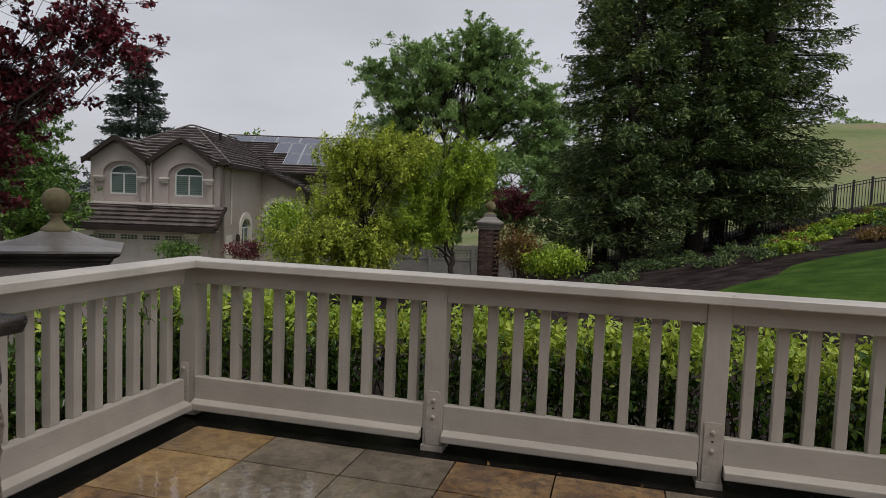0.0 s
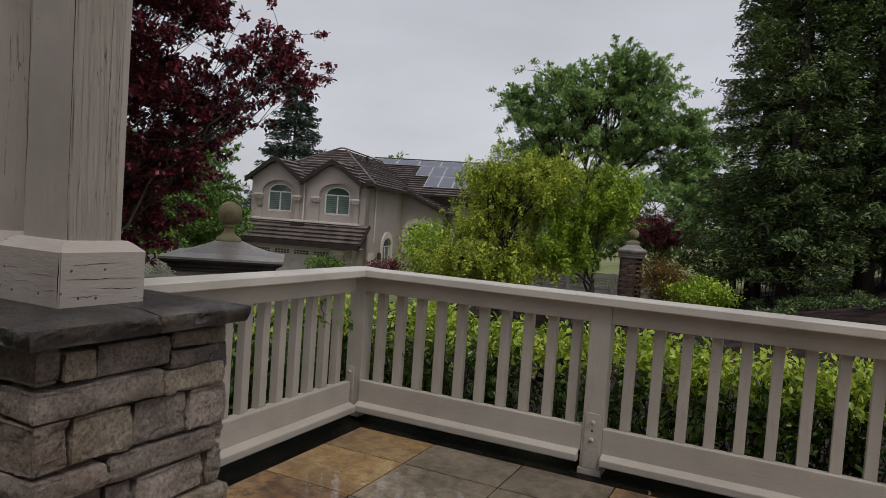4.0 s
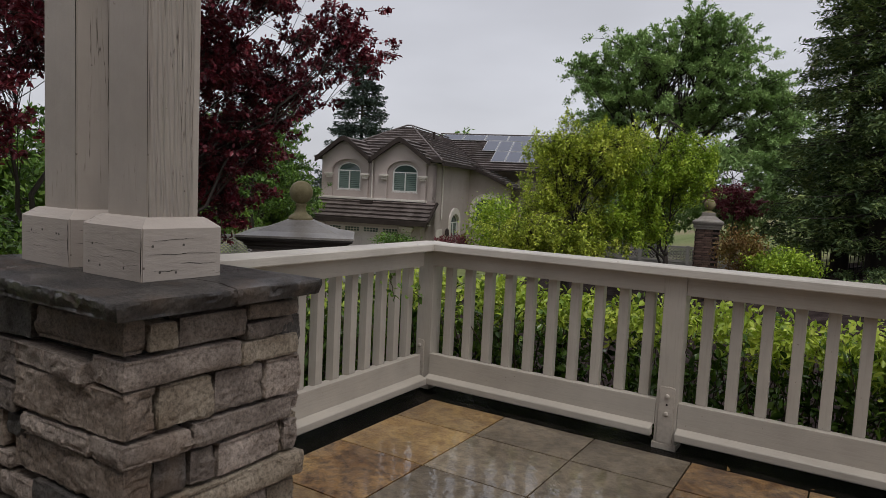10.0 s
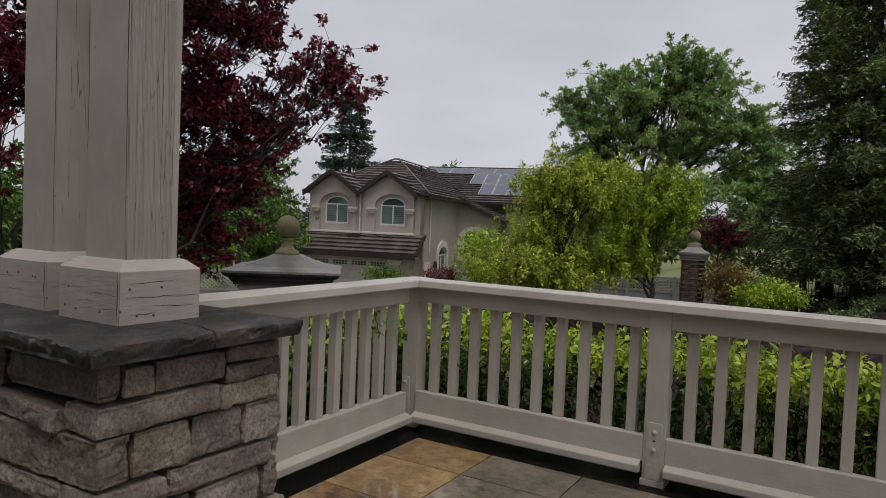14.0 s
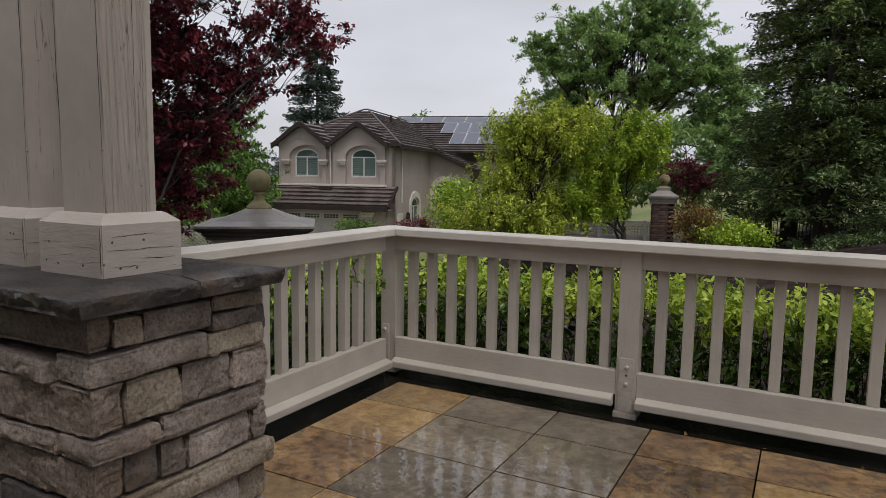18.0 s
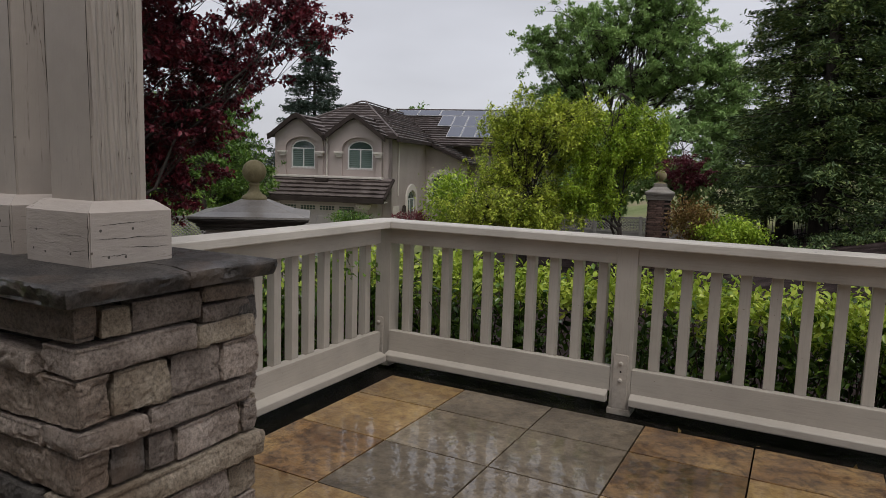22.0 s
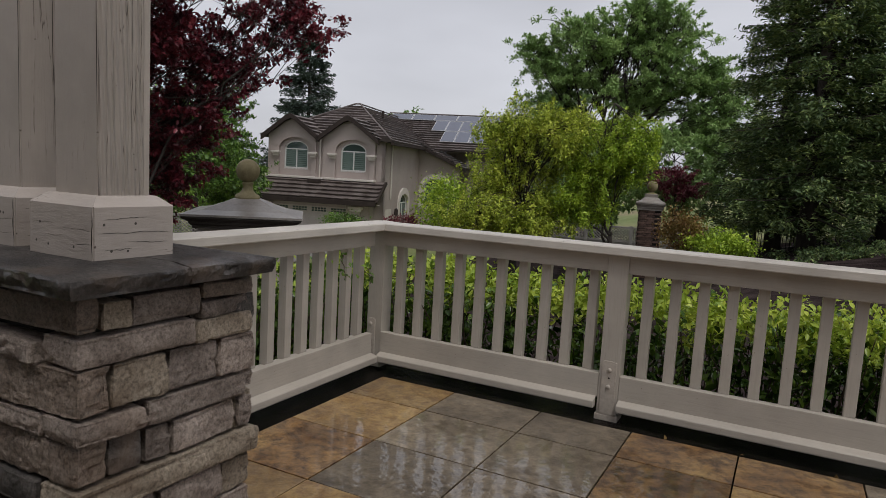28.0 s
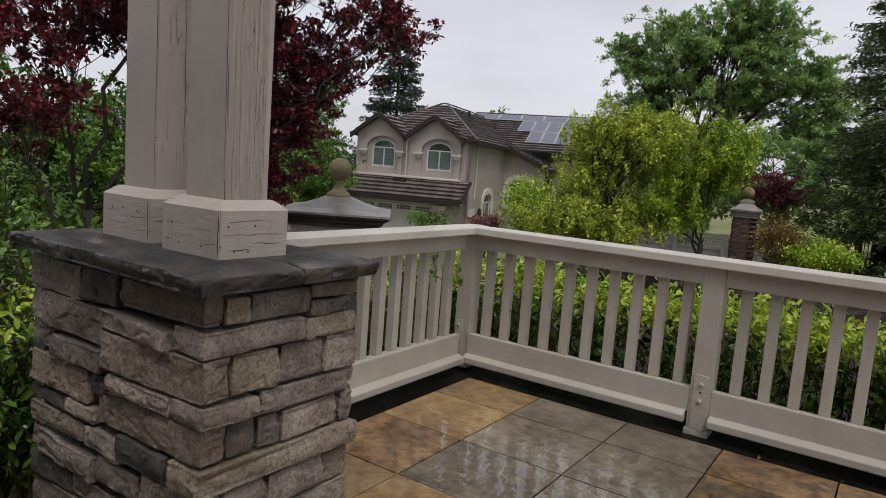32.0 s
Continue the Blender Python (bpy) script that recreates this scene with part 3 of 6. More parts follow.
def flagstone_material(name, a, b, c, vein):
    """Wet split flagstone: drifting tones, dark stains, a thin film of water with ripples."""
    m, n, l, bs = material(name, 0.2, 0, 0.6)
    oi = n.new("ShaderNodeObjectInfo")
    tc, add = n.new("ShaderNodeTexCoord"), n.new("ShaderNodeVectorMath")
    sc = n.new("ShaderNodeVectorMath")
    sc.operation, add.operation = "SCALE", "ADD"
    sc.inputs[0].default_value = (31.0, 17.0, 9.0)
    l.new(oi.outputs["Random"], sc.inputs["Scale"])
    l.new(tc.outputs["Object"], add.inputs[0])
    l.new(sc.outputs[0], add.inputs[1])

    def nz(scale, detail, rough=0.6):
        x = n.new("ShaderNodeTexNoise")
        x.inputs["Scale"].default_value, x.inputs["Detail"].default_value, x.inputs["Roughness"].default_value = scale, detail, rough
        l.new(add.outputs[0], x.inputs["Vector"])
        return x.outputs["Fac"]
    big, mid, fine, film = nz(2.4, 6), nz(13.0, 9, 0.78), nz(70.0, 4), nz(5.0, 3)
    col = ramp_node(n, l, big, [(0.34, a), (0.5, b), (0.66, c)]).outputs[0]
    col = mix_node(n, l, "MULTIPLY", 1.0, col, ramp_node(n, l, mid, [(0.38, vein), (0.46, tuple(0.4 + 0.6 * v for v in vein)), (0.54, (1, 1, 1)), (0.68, (1.22, 1.2, 1.16))]).outputs[0])
    col = mix_node(n, l, "MULTIPLY", 0.6, col, ramp_node(n, l, fine, [(0.32, (0.45, 0.45, 0.45)), (0.6, (1, 1, 1))]).outputs[0])
    tone = n.new("ShaderNodeMapRange")
    tone.inputs["To Min"].default_value, tone.inputs["To Max"].default_value = 0.8, 1.2
    l.new(oi.outputs["Random"], tone.inputs["Value"])
    col = mix_node(n, l, "MULTIPLY", 1.0, col, tone.outputs[0])
    l.new(col, bs.inputs["Base Color"])
    # a film of rain lies over most of the stone, rippled and thin in places
    bs.inputs["Roughness"].default_value = 0.38
    r = n.new("ShaderNodeMapRange")
    r.inputs["From Min"].default_value, r.inputs["From Max"].default_value = 0.36, 0.52
    r.inputs["To Min"].default_value, r.inputs["To Max"].default_value = 0.25, 1.0
    l.new(film, r.inputs["Value"])
    l.new(r.outputs[0], bs.inputs["Coat Weight"])
    bs.inputs["Coat Roughness"].default_value, bs.inputs["Coat IOR"].default_value = 0.025, 1.75
    wave, wb = nz(26.0, 2, 0.4), n.new("ShaderNodeBump")
    wb.inputs["Strength"].default_value, wb.inputs["Distance"].default_value = 0.22, 0.006
    l.new(wave, wb.inputs["Height"])
    l.new(wb.outputs[0], bs.inputs["Coat Normal"])
    bump_node(n, l, bs, mid, 0.5, 0.014)
    return m


F_TAN = flagstone_material("flagstone_tan", (0.21, 0.122, 0.042), (0.33, 0.205, 0.076), (0.42, 0.275, 0.11), (0.58, 0.47, 0.38))
F_GREY = flagstone_material("flagstone_grey", (0.135, 0.102, 0.066), (0.205, 0.16, 0.108), (0.275, 0.22, 0.15), (0.45, 0.42, 0.38))
F_RUST = flagstone_material("flagstone_rust", (0.12, 0.055, 0.02), (0.26, 0.14, 0.048), (0.36, 0.225, 0.085), (0.2, 0.14, 0.11))
floor = tagged(part("floor", boxed(-0.23, 7.2, -6.6, 0.235, -0.5, -0.031), M_GROUT), "wet channel and joints of the porch floor, dark reflection in the colour", "floor", kind="structure")
COLS = [0.14, 0.675, 1.24, 1.765, 2.31, 2.86, 3.4, 3.95, 4.5, 5.05, 5.6, 6.15, 6.7]
ROWS_Y = [-0.13, -0.52, -1.04, -1.57, -2.1, -2.63, -3.16, -3.7, -4.23, -4.77, -5.3, -5.85, -6.4]
TILE_KIND = [[F_TAN, F_GREY, F_GREY, F_RUST, F_RUST, F_GREY], [F_TAN, F_GREY, F_GREY, F_RUST, F_TAN, F_RUST],
             [F_RUST, F_GREY, F_GREY, F_TAN, F_GREY, F_TAN], [F_TAN, F_TAN, F_GREY, F_RUST, F_TAN, F_GREY]]
rng = random.Random(5)
for j in range(len(ROWS_Y) - 1):
    for i in range(len(COLS) - 1):
        g = 0.0035
        x0, x1, y1, y0 = COLS[i] + g, COLS[i + 1] - g, ROWS_Y[j] - g, ROWS_Y[j + 1] + g
        cx, cy = (x0 + x1) / 2, (y0 + y1) / 2
        if cx < 0.85 and -2.75 < cy < -1.95:
            continue
        bm = boxed(x0 - cx, x1 - cx, y0 - cy, y1 - cy, -0.031, 0.0 + rng.uniform(-0.0012, 0.0012), bevel=0.003)
        part("flagstone", bm, TILE_KIND[j % 4][(i + (j // 4) * 2) % 6], floor).location = (cx, cy, 0)

# ---- railing ----
BAL, POST = 0.056, 0.118


def bolt(parent, place, axis):
    bm = bmesh.new()
    lathe(bm, [(0.013, 0.0), (0.013, 0.006), (0.010, 0.010), (0.004, 0.012)], sides=10)
    ob = part("bolt", bm, M_PLATE, parent, smooth=False)
    ob.matrix_local = pose(*place, 90, 0, 0) if axis == "y" else pose(*place, 0, 90, 0)


def strap_mesh(w, z0, z1, t, r=0.014):
    """A flat bar with rounded upper corners, standing in x and z, t thick towards -y."""
    out = [(-w, z0), (w, z0)]
    for c, a0 in ((w - r, 0), (-w + r, 90)):
        out += [(c + r * math.cos(radians(a0 + k * 18)), z1 - r + r * math.sin(radians(a0 + k * 18))) for k in range(6)]
    bm = prism(bmesh.new(), out, -t, 0.0)
    bmesh.ops.bevel(bm, geom=[e for e in bm.edges if all(abs(v.co.y + t) < 1e-5 for v in e.verts)], offset=0.0025, segments=2, affect="EDGES")
    return bm


def rail_post(thing, x, y, face):
    """A square post on a foot plate, with a bolted strap on its inner face."""
    h = POST / 2
    part("post", boxed(x - h, x + h, y - h, y + h, -0.012, 0.951, 0.004), M_RAIL_Z, thing)
    if face != "corner":
        part("foot_plate", boxed(x - h - 0.008, x + h + 0.008, y - h - 0.008, y + h + 0.008, -0.031, 0.004, 0.003), M_PLATE, thing)
    if face == "y":
        strap = part("strap", strap_mesh(0.043, 0.006, 0.327, 0.007), M_PLATE, thing)
        strap.matrix_local = pose(x, y - h, 0)
        for z in (0.274, 0.174):
            bolt(strap, (0.002, -0.006, z), "y")
        hole = part("hole", lathe(bmesh.new(), [(0.006, 0.0), (0.006, 0.0012), (0.004, 0.0004)], sides=10), M_FASCIA, strap)
        hole.matrix_local = pose(0.002, -0.007, 0.226, 90, 0, 0)
    elif face == "corner":
        strap = part("strap", strap_mesh(0.031, 0.006, 0.33, 0.007), M_PLATE, thing)
        strap.matrix_local = pose(x - 0.019, y - h, 0)
        bolt(strap, (-0.003, -0.006, 0.29), "y")


def profile_run(name, outline, a, b, along, at, mat, thing, bevel=0.0):
    """A moulding: outline in (inward offset, z), drawn from a to b along x or y."""
    bm = bmesh.new()
    rows = []
    for s in (a, b):
        rows.append([bm.verts.new((s, at - o, z) if along == "x" else (at + o, s, z)) for o, z in outline])
    k = len(outline)
    for i in range(k):
        j = (i + 1) % k
        bm.faces.new((rows[0][i], rows[0][j], rows[1][j], rows[1][i]))
    bm.faces.new(rows[0])
    bm.faces.new(rows[1][::-1])
    bmesh.ops.recalc_face_normals(bm, faces=list(bm.faces))
    if bevel:
        bmesh.ops.bevel(bm, geom=list(bm.edges), offset=bevel, segments=2, affect="EDGES", profile=0.6)
    return part(name, bm, mat, thing)


CAP = [(-0.135, 0.952), (0.060, 0.951), (0.063, 0.956), (0.063, 0.994), (0.058, 1.0), (-0.05, 1.005), (-0.128, 1.0), (-0.135, 0.992)]
SKIRT = [(0.0, 0.044), (0.050, 0.043), (0.053, 0.047), (0.053, 0.083), (0.049, 0.088), (0.0, 0.106)]
FACE_Y = 0.047
FACE_X = -0.035
XP = [-0.07, 1.578, 3.092, 4.606, 6.12]

front_rail = empty("railing")
tagged(front_rail, "white-painted wooden porch railing with square balusters and bolted posts", "railing", "porch railings", "structure")
for i, x in enumerate(XP):
    rail_post(front_rail, x, FACE_Y + POST / 2 - 0.002 + (0.0 if i else 0.012), "y" if i else "corner")
profile_run("cap_rail", CAP, 0.0305, 6.3, "x", FACE_Y, M_CAP_LIT_X, front_rail)
for a, b, first in ((XP[0], XP[1], 0.0905), (XP[1], XP[2], 1.746), (XP[2], XP[3], 3.262), (XP[3], XP[4], 4.776)):
    a, b = a + POST / 2 + 0.001, b - POST / 2 - 0.001
    part("top_rail", boxed(a, b, FACE_Y + 0.006, FACE_Y + 0.05, 0.846, 0.951, 0.003), M_RAIL_X, front_rail)
    part("bottom_rail", boxed(a, b, FACE_Y, FACE_Y + 0.045, 0.1, 0.244, 0.004), M_RAIL_X, front_rail)
    part("bottom_cleat", boxed(a, b, FACE_Y + 0.046, FACE_Y + 0.10, 0.2, 0.232, 0.003), M_RAIL_X, front_rail)
    profile_run("skirt_board", SKIRT, max(a + 0.004, -0.02), b - 0.008, "x", FACE_Y, M_RAIL_X, front_rail, 0.003)
    x = first
    while x < b - 0.05:
        part("baluster", boxed(x - BAL / 2, x + BAL / 2, FACE_Y + 0.051, FACE_Y + 0.051 + BAL, 0.231, 0.9, 0.004), M_RAIL_Z, front_rail)
        x += 0.1488

side_rail = empty("railing")
tagged(side_rail, "white-painted wooden porch railing that meets the stone pier", "railing", "porch railings", "structure")
END = -1.99
profile_run("cap_rail", CAP, 0.18, END, "y", FACE_X, M_CAP_LIT_Y, side_rail)
part("top_rail", boxed(FACE_X - 0.05, FACE_X - 0.006, END, -0.02, 0.846, 0.951, 0.003), M_RAIL_Y, side_rail)
part("bottom_rail", boxed(FACE_X - 0.045, FACE_X, END, -0.02, 0.1, 0.244, 0.004), M_RAIL_Y, side_rail)
part("bottom_cleat", boxed(FACE_X - 0.1, FACE_X - 0.046, END, -0.02, 0.2, 0.232, 0.003), M_RAIL_Y, side_rail)
profile_run("skirt_board", SKIRT, END, -0.016, "y", FACE_X, M_RAIL_Y, side_rail, 0.003)
y = -0.096
while y > END + 0.06:
    part("baluster", boxed(FACE_X - 0.051 - BAL, FACE_X - 0.051, y - BAL / 2, y + BAL / 2, 0.231, 0.9, 0.004), M_RAIL_Z, side_rail)
    y -= 0.1455

# ---- porch roof and the house wall behind, out of view ----
M_SOFFIT = two_scale("soffit_paint", (0.5, 0.47, 0.43), (0.55, 0.52, 0.48), (0.6, 0.56, 0.52), rough=0.7, bump=0.1)
tagged(part("wall_south", boxed(-3.0, 8.0, -6.85, -6.6, -0.5, 3.4), M_STUCCO), "plain stucco house wall behind the porch", "wall", kind="structure")
tagged(part("ceiling", boxed(-0.4, 8.0, -6.6, -4.3, 3.2, 3.4), M_SOFFIT), "painted porch ceiling on its beam", "ceiling", kind="structure")


# ---- stone pier with its slab and timber columns ----
def stone_material(name, a, b, c):
    """Split ledge stone: soft drifts of tone, faint rust, pitted and chiselled relief."""
    m, n, l, bs = material(name, 0.62, 0, 0.4)
    big, fine, crack = noise_node(n, l, 6.0, 6, seed=1.0), noise_node(n, l, 80.0, 6, seed=4.0, rough=0.8), noise_node(n, l, 20.0, 9, (1, 1, 0.6), seed=7.0, rough=0.8)
    oi, mr = n.new("ShaderNodeObjectInfo"), n.new("ShaderNodeMapRange")
    mr.inputs["To Min"].default_value, mr.inputs["To Max"].default_value = 0.78, 1.22
    l.new(oi.outputs["Random"], mr.inputs["Value"])
    col = ramp_node(n, l, big.outputs["Fac"], [(0.34, a), (0.5, b), (0.66, c)]).outputs[0]
    col = mix_node(n, l, "MULTIPLY", 1.0, col, mr.outputs[0])
    col = mix_node(n, l, "MULTIPLY", 0.8, col, ramp_node(n, l, fine.outputs["Fac"], [(0.36, (0.3, 0.29, 0.28)), (0.5, (0.95, 0.95, 0.95)), (0.62, (1.4, 1.4, 1.4))]).outputs[0])
    col = mix_node(n, l, "MULTIPLY", 0.6, col, ramp_node(n, l, crack.outputs["Fac"], [(0.3, (0.4, 0.38, 0.37)), (0.42, (1, 1, 1))]).outputs[0])
    rust = noise_node(n, l, 3.2, 3, seed=13.0)
    col = mix_node(n, l, "MIX", ramp_node(n, l, rust.outputs["Fac"], [(0.58, (0, 0, 0)), (0.72, (0.4, 0.4, 0.4))]).outputs[0], col, (0.2, 0.125, 0.075))
    l.new(col, bs.inputs["Base Color"])
    h = mix_node(n, l, "ADD", 0.35, crack.outputs["Fac"], fine.outputs["Fac"])
    bump_node(n, l, bs, h, 1.0, 0.024)
    return m


S_GREY = stone_material("ledge_stone_grey", (0.26, 0.208, 0.176), (0.375, 0.305, 0.26), (0.49, 0.405, 0.35))
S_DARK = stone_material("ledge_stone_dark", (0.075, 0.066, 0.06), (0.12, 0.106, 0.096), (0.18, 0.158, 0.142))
S_TAN = stone_material("ledge_stone_tan", (0.24, 0.19, 0.14), (0.33, 0.268, 0.203), (0.41, 0.342, 0.268))
S_MID = stone_material("ledge_stone_mid", (0.18, 0.144, 0.122), (0.265, 0.215, 0.184), (0.36, 0.297, 0.255))
S_BROWN = stone_material("ledge_stone_brown", (0.2, 0.155, 0.123), (0.29, 0.225, 0.18), (0.38, 0.305, 0.25))
S_SLAB = stone_material("capstone", (0.03, 0.026, 0.025), (0.055, 0.047, 0.043), (0.095, 0.082, 0.075))
sb = S_SLAB.node_tree.nodes["Principled BSDF"]
sb.inputs["Specular IOR Level"].default_value = 0.3
sw, sr = noise_node(S_SLAB.node_tree.nodes, S_SLAB.node_tree.links, 5.0, 4, seed=11.0), S_SLAB.node_tree.nodes.new("ShaderNodeMapRange")
sr.inputs["From Min"].default_value, sr.inputs["From Max"].default_value = 0.42, 0.6
sr.inputs["To Min"].default_value, sr.inputs["To Max"].default_value = 0.05, 0.6
S_SLAB.node_tree.links.new(sw.outputs["Fac"], sr.inputs["Value"])
S_SLAB.node_tree.links.new(sr.outputs[0], sb.inputs["Coat Weight"])
sb.inputs["Coat Roughness"].default_value = 0.16
M_MORTAR = two_scale("mortar", (0.012, 0.0105, 0.009), (0.018, 0.016, 0.014), (0.028, 0.024, 0.021), rough=0.9, bump=0.6)
SLAB_JOINT = -2.395
PX0, PX1, PY0, PY1 = -0.25, 0.79, -2.70, -2.05


def grid_block(x0, x1, y0, y1, z0, z1, cell, radius):
    """A block of small cells with rounded arrises; returns the bmesh and each vertex's outward direction."""
    bm = bmesh.new()
    lo, hi = Vector((x0, y0, z0)), Vector((x1, y1, z1))
    n_ = [max(2, int(round((hi[k] - lo[k]) / cell))) for k in range(3)]
    known, out = {}, {}
    r = min(radius, min(hi - lo) * 0.45)

    def vert(i):
        if i not in known:
            p = Vector([lo[k] + (hi[k] - lo[k]) * i[k] / n_[k] for k in range(3)])
            q = Vector([min(hi[k] - r, max(lo[k] + r, p[k])) for k in range(3)])
            d = (p - q).normalized()
            known[i] = bm.verts.new(q + d * r)
            out[known[i]] = d
        return known[i]
    for k in range(3):
        u, w = (k + 1) % 3, (k + 2) % 3
        for side in (0, n_[k]):
            for a in range(n_[u]):
                for b in range(n_[w]):
                    q = []
                    for da, db in ((0, 0), (1, 0), (1, 1), (0, 1)):
                        i = [0, 0, 0]
                        i[k], i[u], i[w] = side, a + da, b + db
                        q.append(vert(tuple(i)))
                    bm.faces.new(q if side else q[::-1])
    return bm, out


def chipped(q):
    """Split-stone relief: soft swells, tilted flakes with sharp steps between them, and fine pitting."""
    w = Vector((q.x, q.y, q.z * 1.5))
    w = w + Vector((noise.noise(w * 1.5), noise.noise(w * 1.5 + Vector((7, 0, 0))), noise.noise(w * 1.5 + Vector((0, 7, 0))))) * 0.35
    h = noise.noise(q * 0.5) * 0.6
    for size, amp in ((0.8, 0.4), (2.2, 0.28)):
        site = noise.voronoi(w * size)[1][0]
        c = noise.cell_vector(site * 7.3)
        h += (c.x - 0.5 + (w * size - site).dot(c - Vector((0.5, 0.5, 0.5))) * 1.6) * amp
    return h + noise.noise(q * 3) * 0.22 + noise.noise(q * 7) * 0.2


def rough_stone(x0, x1, y0, y1, z0, z1, seed, lump=0.014):
    """A split-faced stone: a block with a chiselled, flaking face that leans a little its own way."""
    bm, out = grid_block(x0, x1, y0, y1, z0, z1, 0.0085, 0.005)
    o = Vector((seed * 1.7, seed * 0.9, seed * 2.3))
    own = random.Random(seed)
    lean, swing, bow = own.uniform(-0.16, 0.02), own.uniform(-0.05, 0.05), own.uniform(0.0, 0.012)
    zc, xc, yc = (z0 + z1) / 2, (x0 + x1) / 2, (y0 + y1) / 2
    sag, wav = own.uniform(-0.02, 0.02), own.uniform(0.003, 0.007)
    for v, d in out.items():
        q = v.co * 11 + o
        side = max(abs(d.x), abs(d.y))
        h = chipped(q) * lump + (v.co.z - zc) * lean * side - bow * ((v.co.z - zc) / (z1 - zc)) ** 2 * side
        h += ((v.co.y - yc) * abs(d.x) + (v.co.x - xc) * abs(d.y)) * swing * side
        v.co += d * h * (0.15 + 0.85 * side)
        v.co.z += noise.noise(q * 0.4 + Vector((9, 0, 0))) * wav + ((v.co.y - yc) + (v.co.x - xc)) * sag
    return bm


pier = empty("stone_pier", ((PX0 + PX1) / 2, (PY0 + PY1) / 2, 0))
tagged(pier, "grey and tan ledge-stone porch pier under a dark wet stone slab", "pier", kind="structure")
pc = Vector(pier.location)
D = 0.075
part("core", boxed(PX0 + D - 0.02 - pc.x, PX1 - D + 0.02 - pc.x, PY0 + D - 0.02 - pc.y, PY1 - D + 0.02 - pc.y, -0.3, 0.98), M_MORTAR, pier)
KINDS = {"g": S_GREY, "d": S_DARK, "t": S_TAN, "b": S_BROWN, "m": S_MID}


def stone(u0, u1, z0, z1, face, kind, seed, proud=0.0):
    """One stone on a face of the pier: u runs along the face from its left as one looks at it from outside."""
    gap = 0.0045
    u0, u1, z0, z1 = u0 + gap, u1 - gap, z0 + gap, z1 - gap
    if face == "east":
        b = (PX1 - D, PX1 + proud, PY0 + u0, PY0 + u1)
    elif face == "south":
        b = (PX0 + u0, PX0 + u1, PY0 - proud, PY0 + D)
    elif face == "north":
        b = (PX0 + u0, PX0 + u1, PY1 - D, PY1 + proud)
    else:
        b = (PX0 - proud, PX0 + D, PY0 + u0, PY0 + u1)
    bm = rough_stone(b[0] - pc.x, b[1] - pc.x, b[2] - pc.y, b[3] - pc.y, z0, z1, seed)
    part("stone", bm, KINDS[kind], pier, smooth=True).data.set_sharp_from_angle(angle=radians(24))


W, L = PX1 - PX0, PY1 - PY0
# corner stones turn the corner between the south and the east face: reach west, reach north, foot, head, kind, proud
CORNERS = [(0.43, 0.058, 0.868, 0.966, "b", 0.014), (0.15, 0.39, 0.778, 0.862, "g", 0.012), (0.54, 0.092, 0.637, 0.772, "b", 0.014), (0.135, 0.208, 0.564, 0.634, "g", 0.02),
           (0.57, 0.082, 0.44, 0.56, "b", 0.004), (0.15, 0.665, 0.345, 0.435, "t", 0.024), (0.3, 0.075, 0.235, 0.342, "g", 0.006), (0.2, 0.35, 0.12, 0.232, "t", 0.012), (0.34, 0.16, -0.02, 0.116, "g", 0.004)]
for k, (s, e, z0, z1, kind, out_) in enumerate(CORNERS):
    bm = rough_stone(PX1 - s + 0.004 - pc.x, PX1 + out_ - pc.x, PY0 - out_ - pc.y, PY0 + e - 0.004 - pc.y, z0 + 0.003, z1 - 0.003, 20 + k)
    part("stone", bm, KINDS[kind], pier, smooth=True).data.set_sharp_from_angle(angle=radians(22))
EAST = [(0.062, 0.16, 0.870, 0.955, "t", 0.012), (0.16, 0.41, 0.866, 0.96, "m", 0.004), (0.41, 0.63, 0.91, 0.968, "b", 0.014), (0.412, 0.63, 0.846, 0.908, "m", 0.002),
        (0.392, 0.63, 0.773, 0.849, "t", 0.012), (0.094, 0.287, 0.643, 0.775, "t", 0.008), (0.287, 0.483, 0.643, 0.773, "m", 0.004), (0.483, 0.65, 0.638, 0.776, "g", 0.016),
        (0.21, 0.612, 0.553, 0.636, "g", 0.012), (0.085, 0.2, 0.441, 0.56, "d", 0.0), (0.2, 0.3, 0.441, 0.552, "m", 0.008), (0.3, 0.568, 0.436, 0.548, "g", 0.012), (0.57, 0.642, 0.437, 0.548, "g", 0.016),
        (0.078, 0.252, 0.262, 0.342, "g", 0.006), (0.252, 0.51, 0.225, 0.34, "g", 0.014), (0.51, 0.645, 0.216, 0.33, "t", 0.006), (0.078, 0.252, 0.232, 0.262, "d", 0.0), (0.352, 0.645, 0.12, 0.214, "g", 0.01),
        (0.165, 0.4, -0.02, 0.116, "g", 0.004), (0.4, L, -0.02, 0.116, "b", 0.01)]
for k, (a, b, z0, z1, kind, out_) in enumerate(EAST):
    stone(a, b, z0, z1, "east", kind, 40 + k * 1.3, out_)
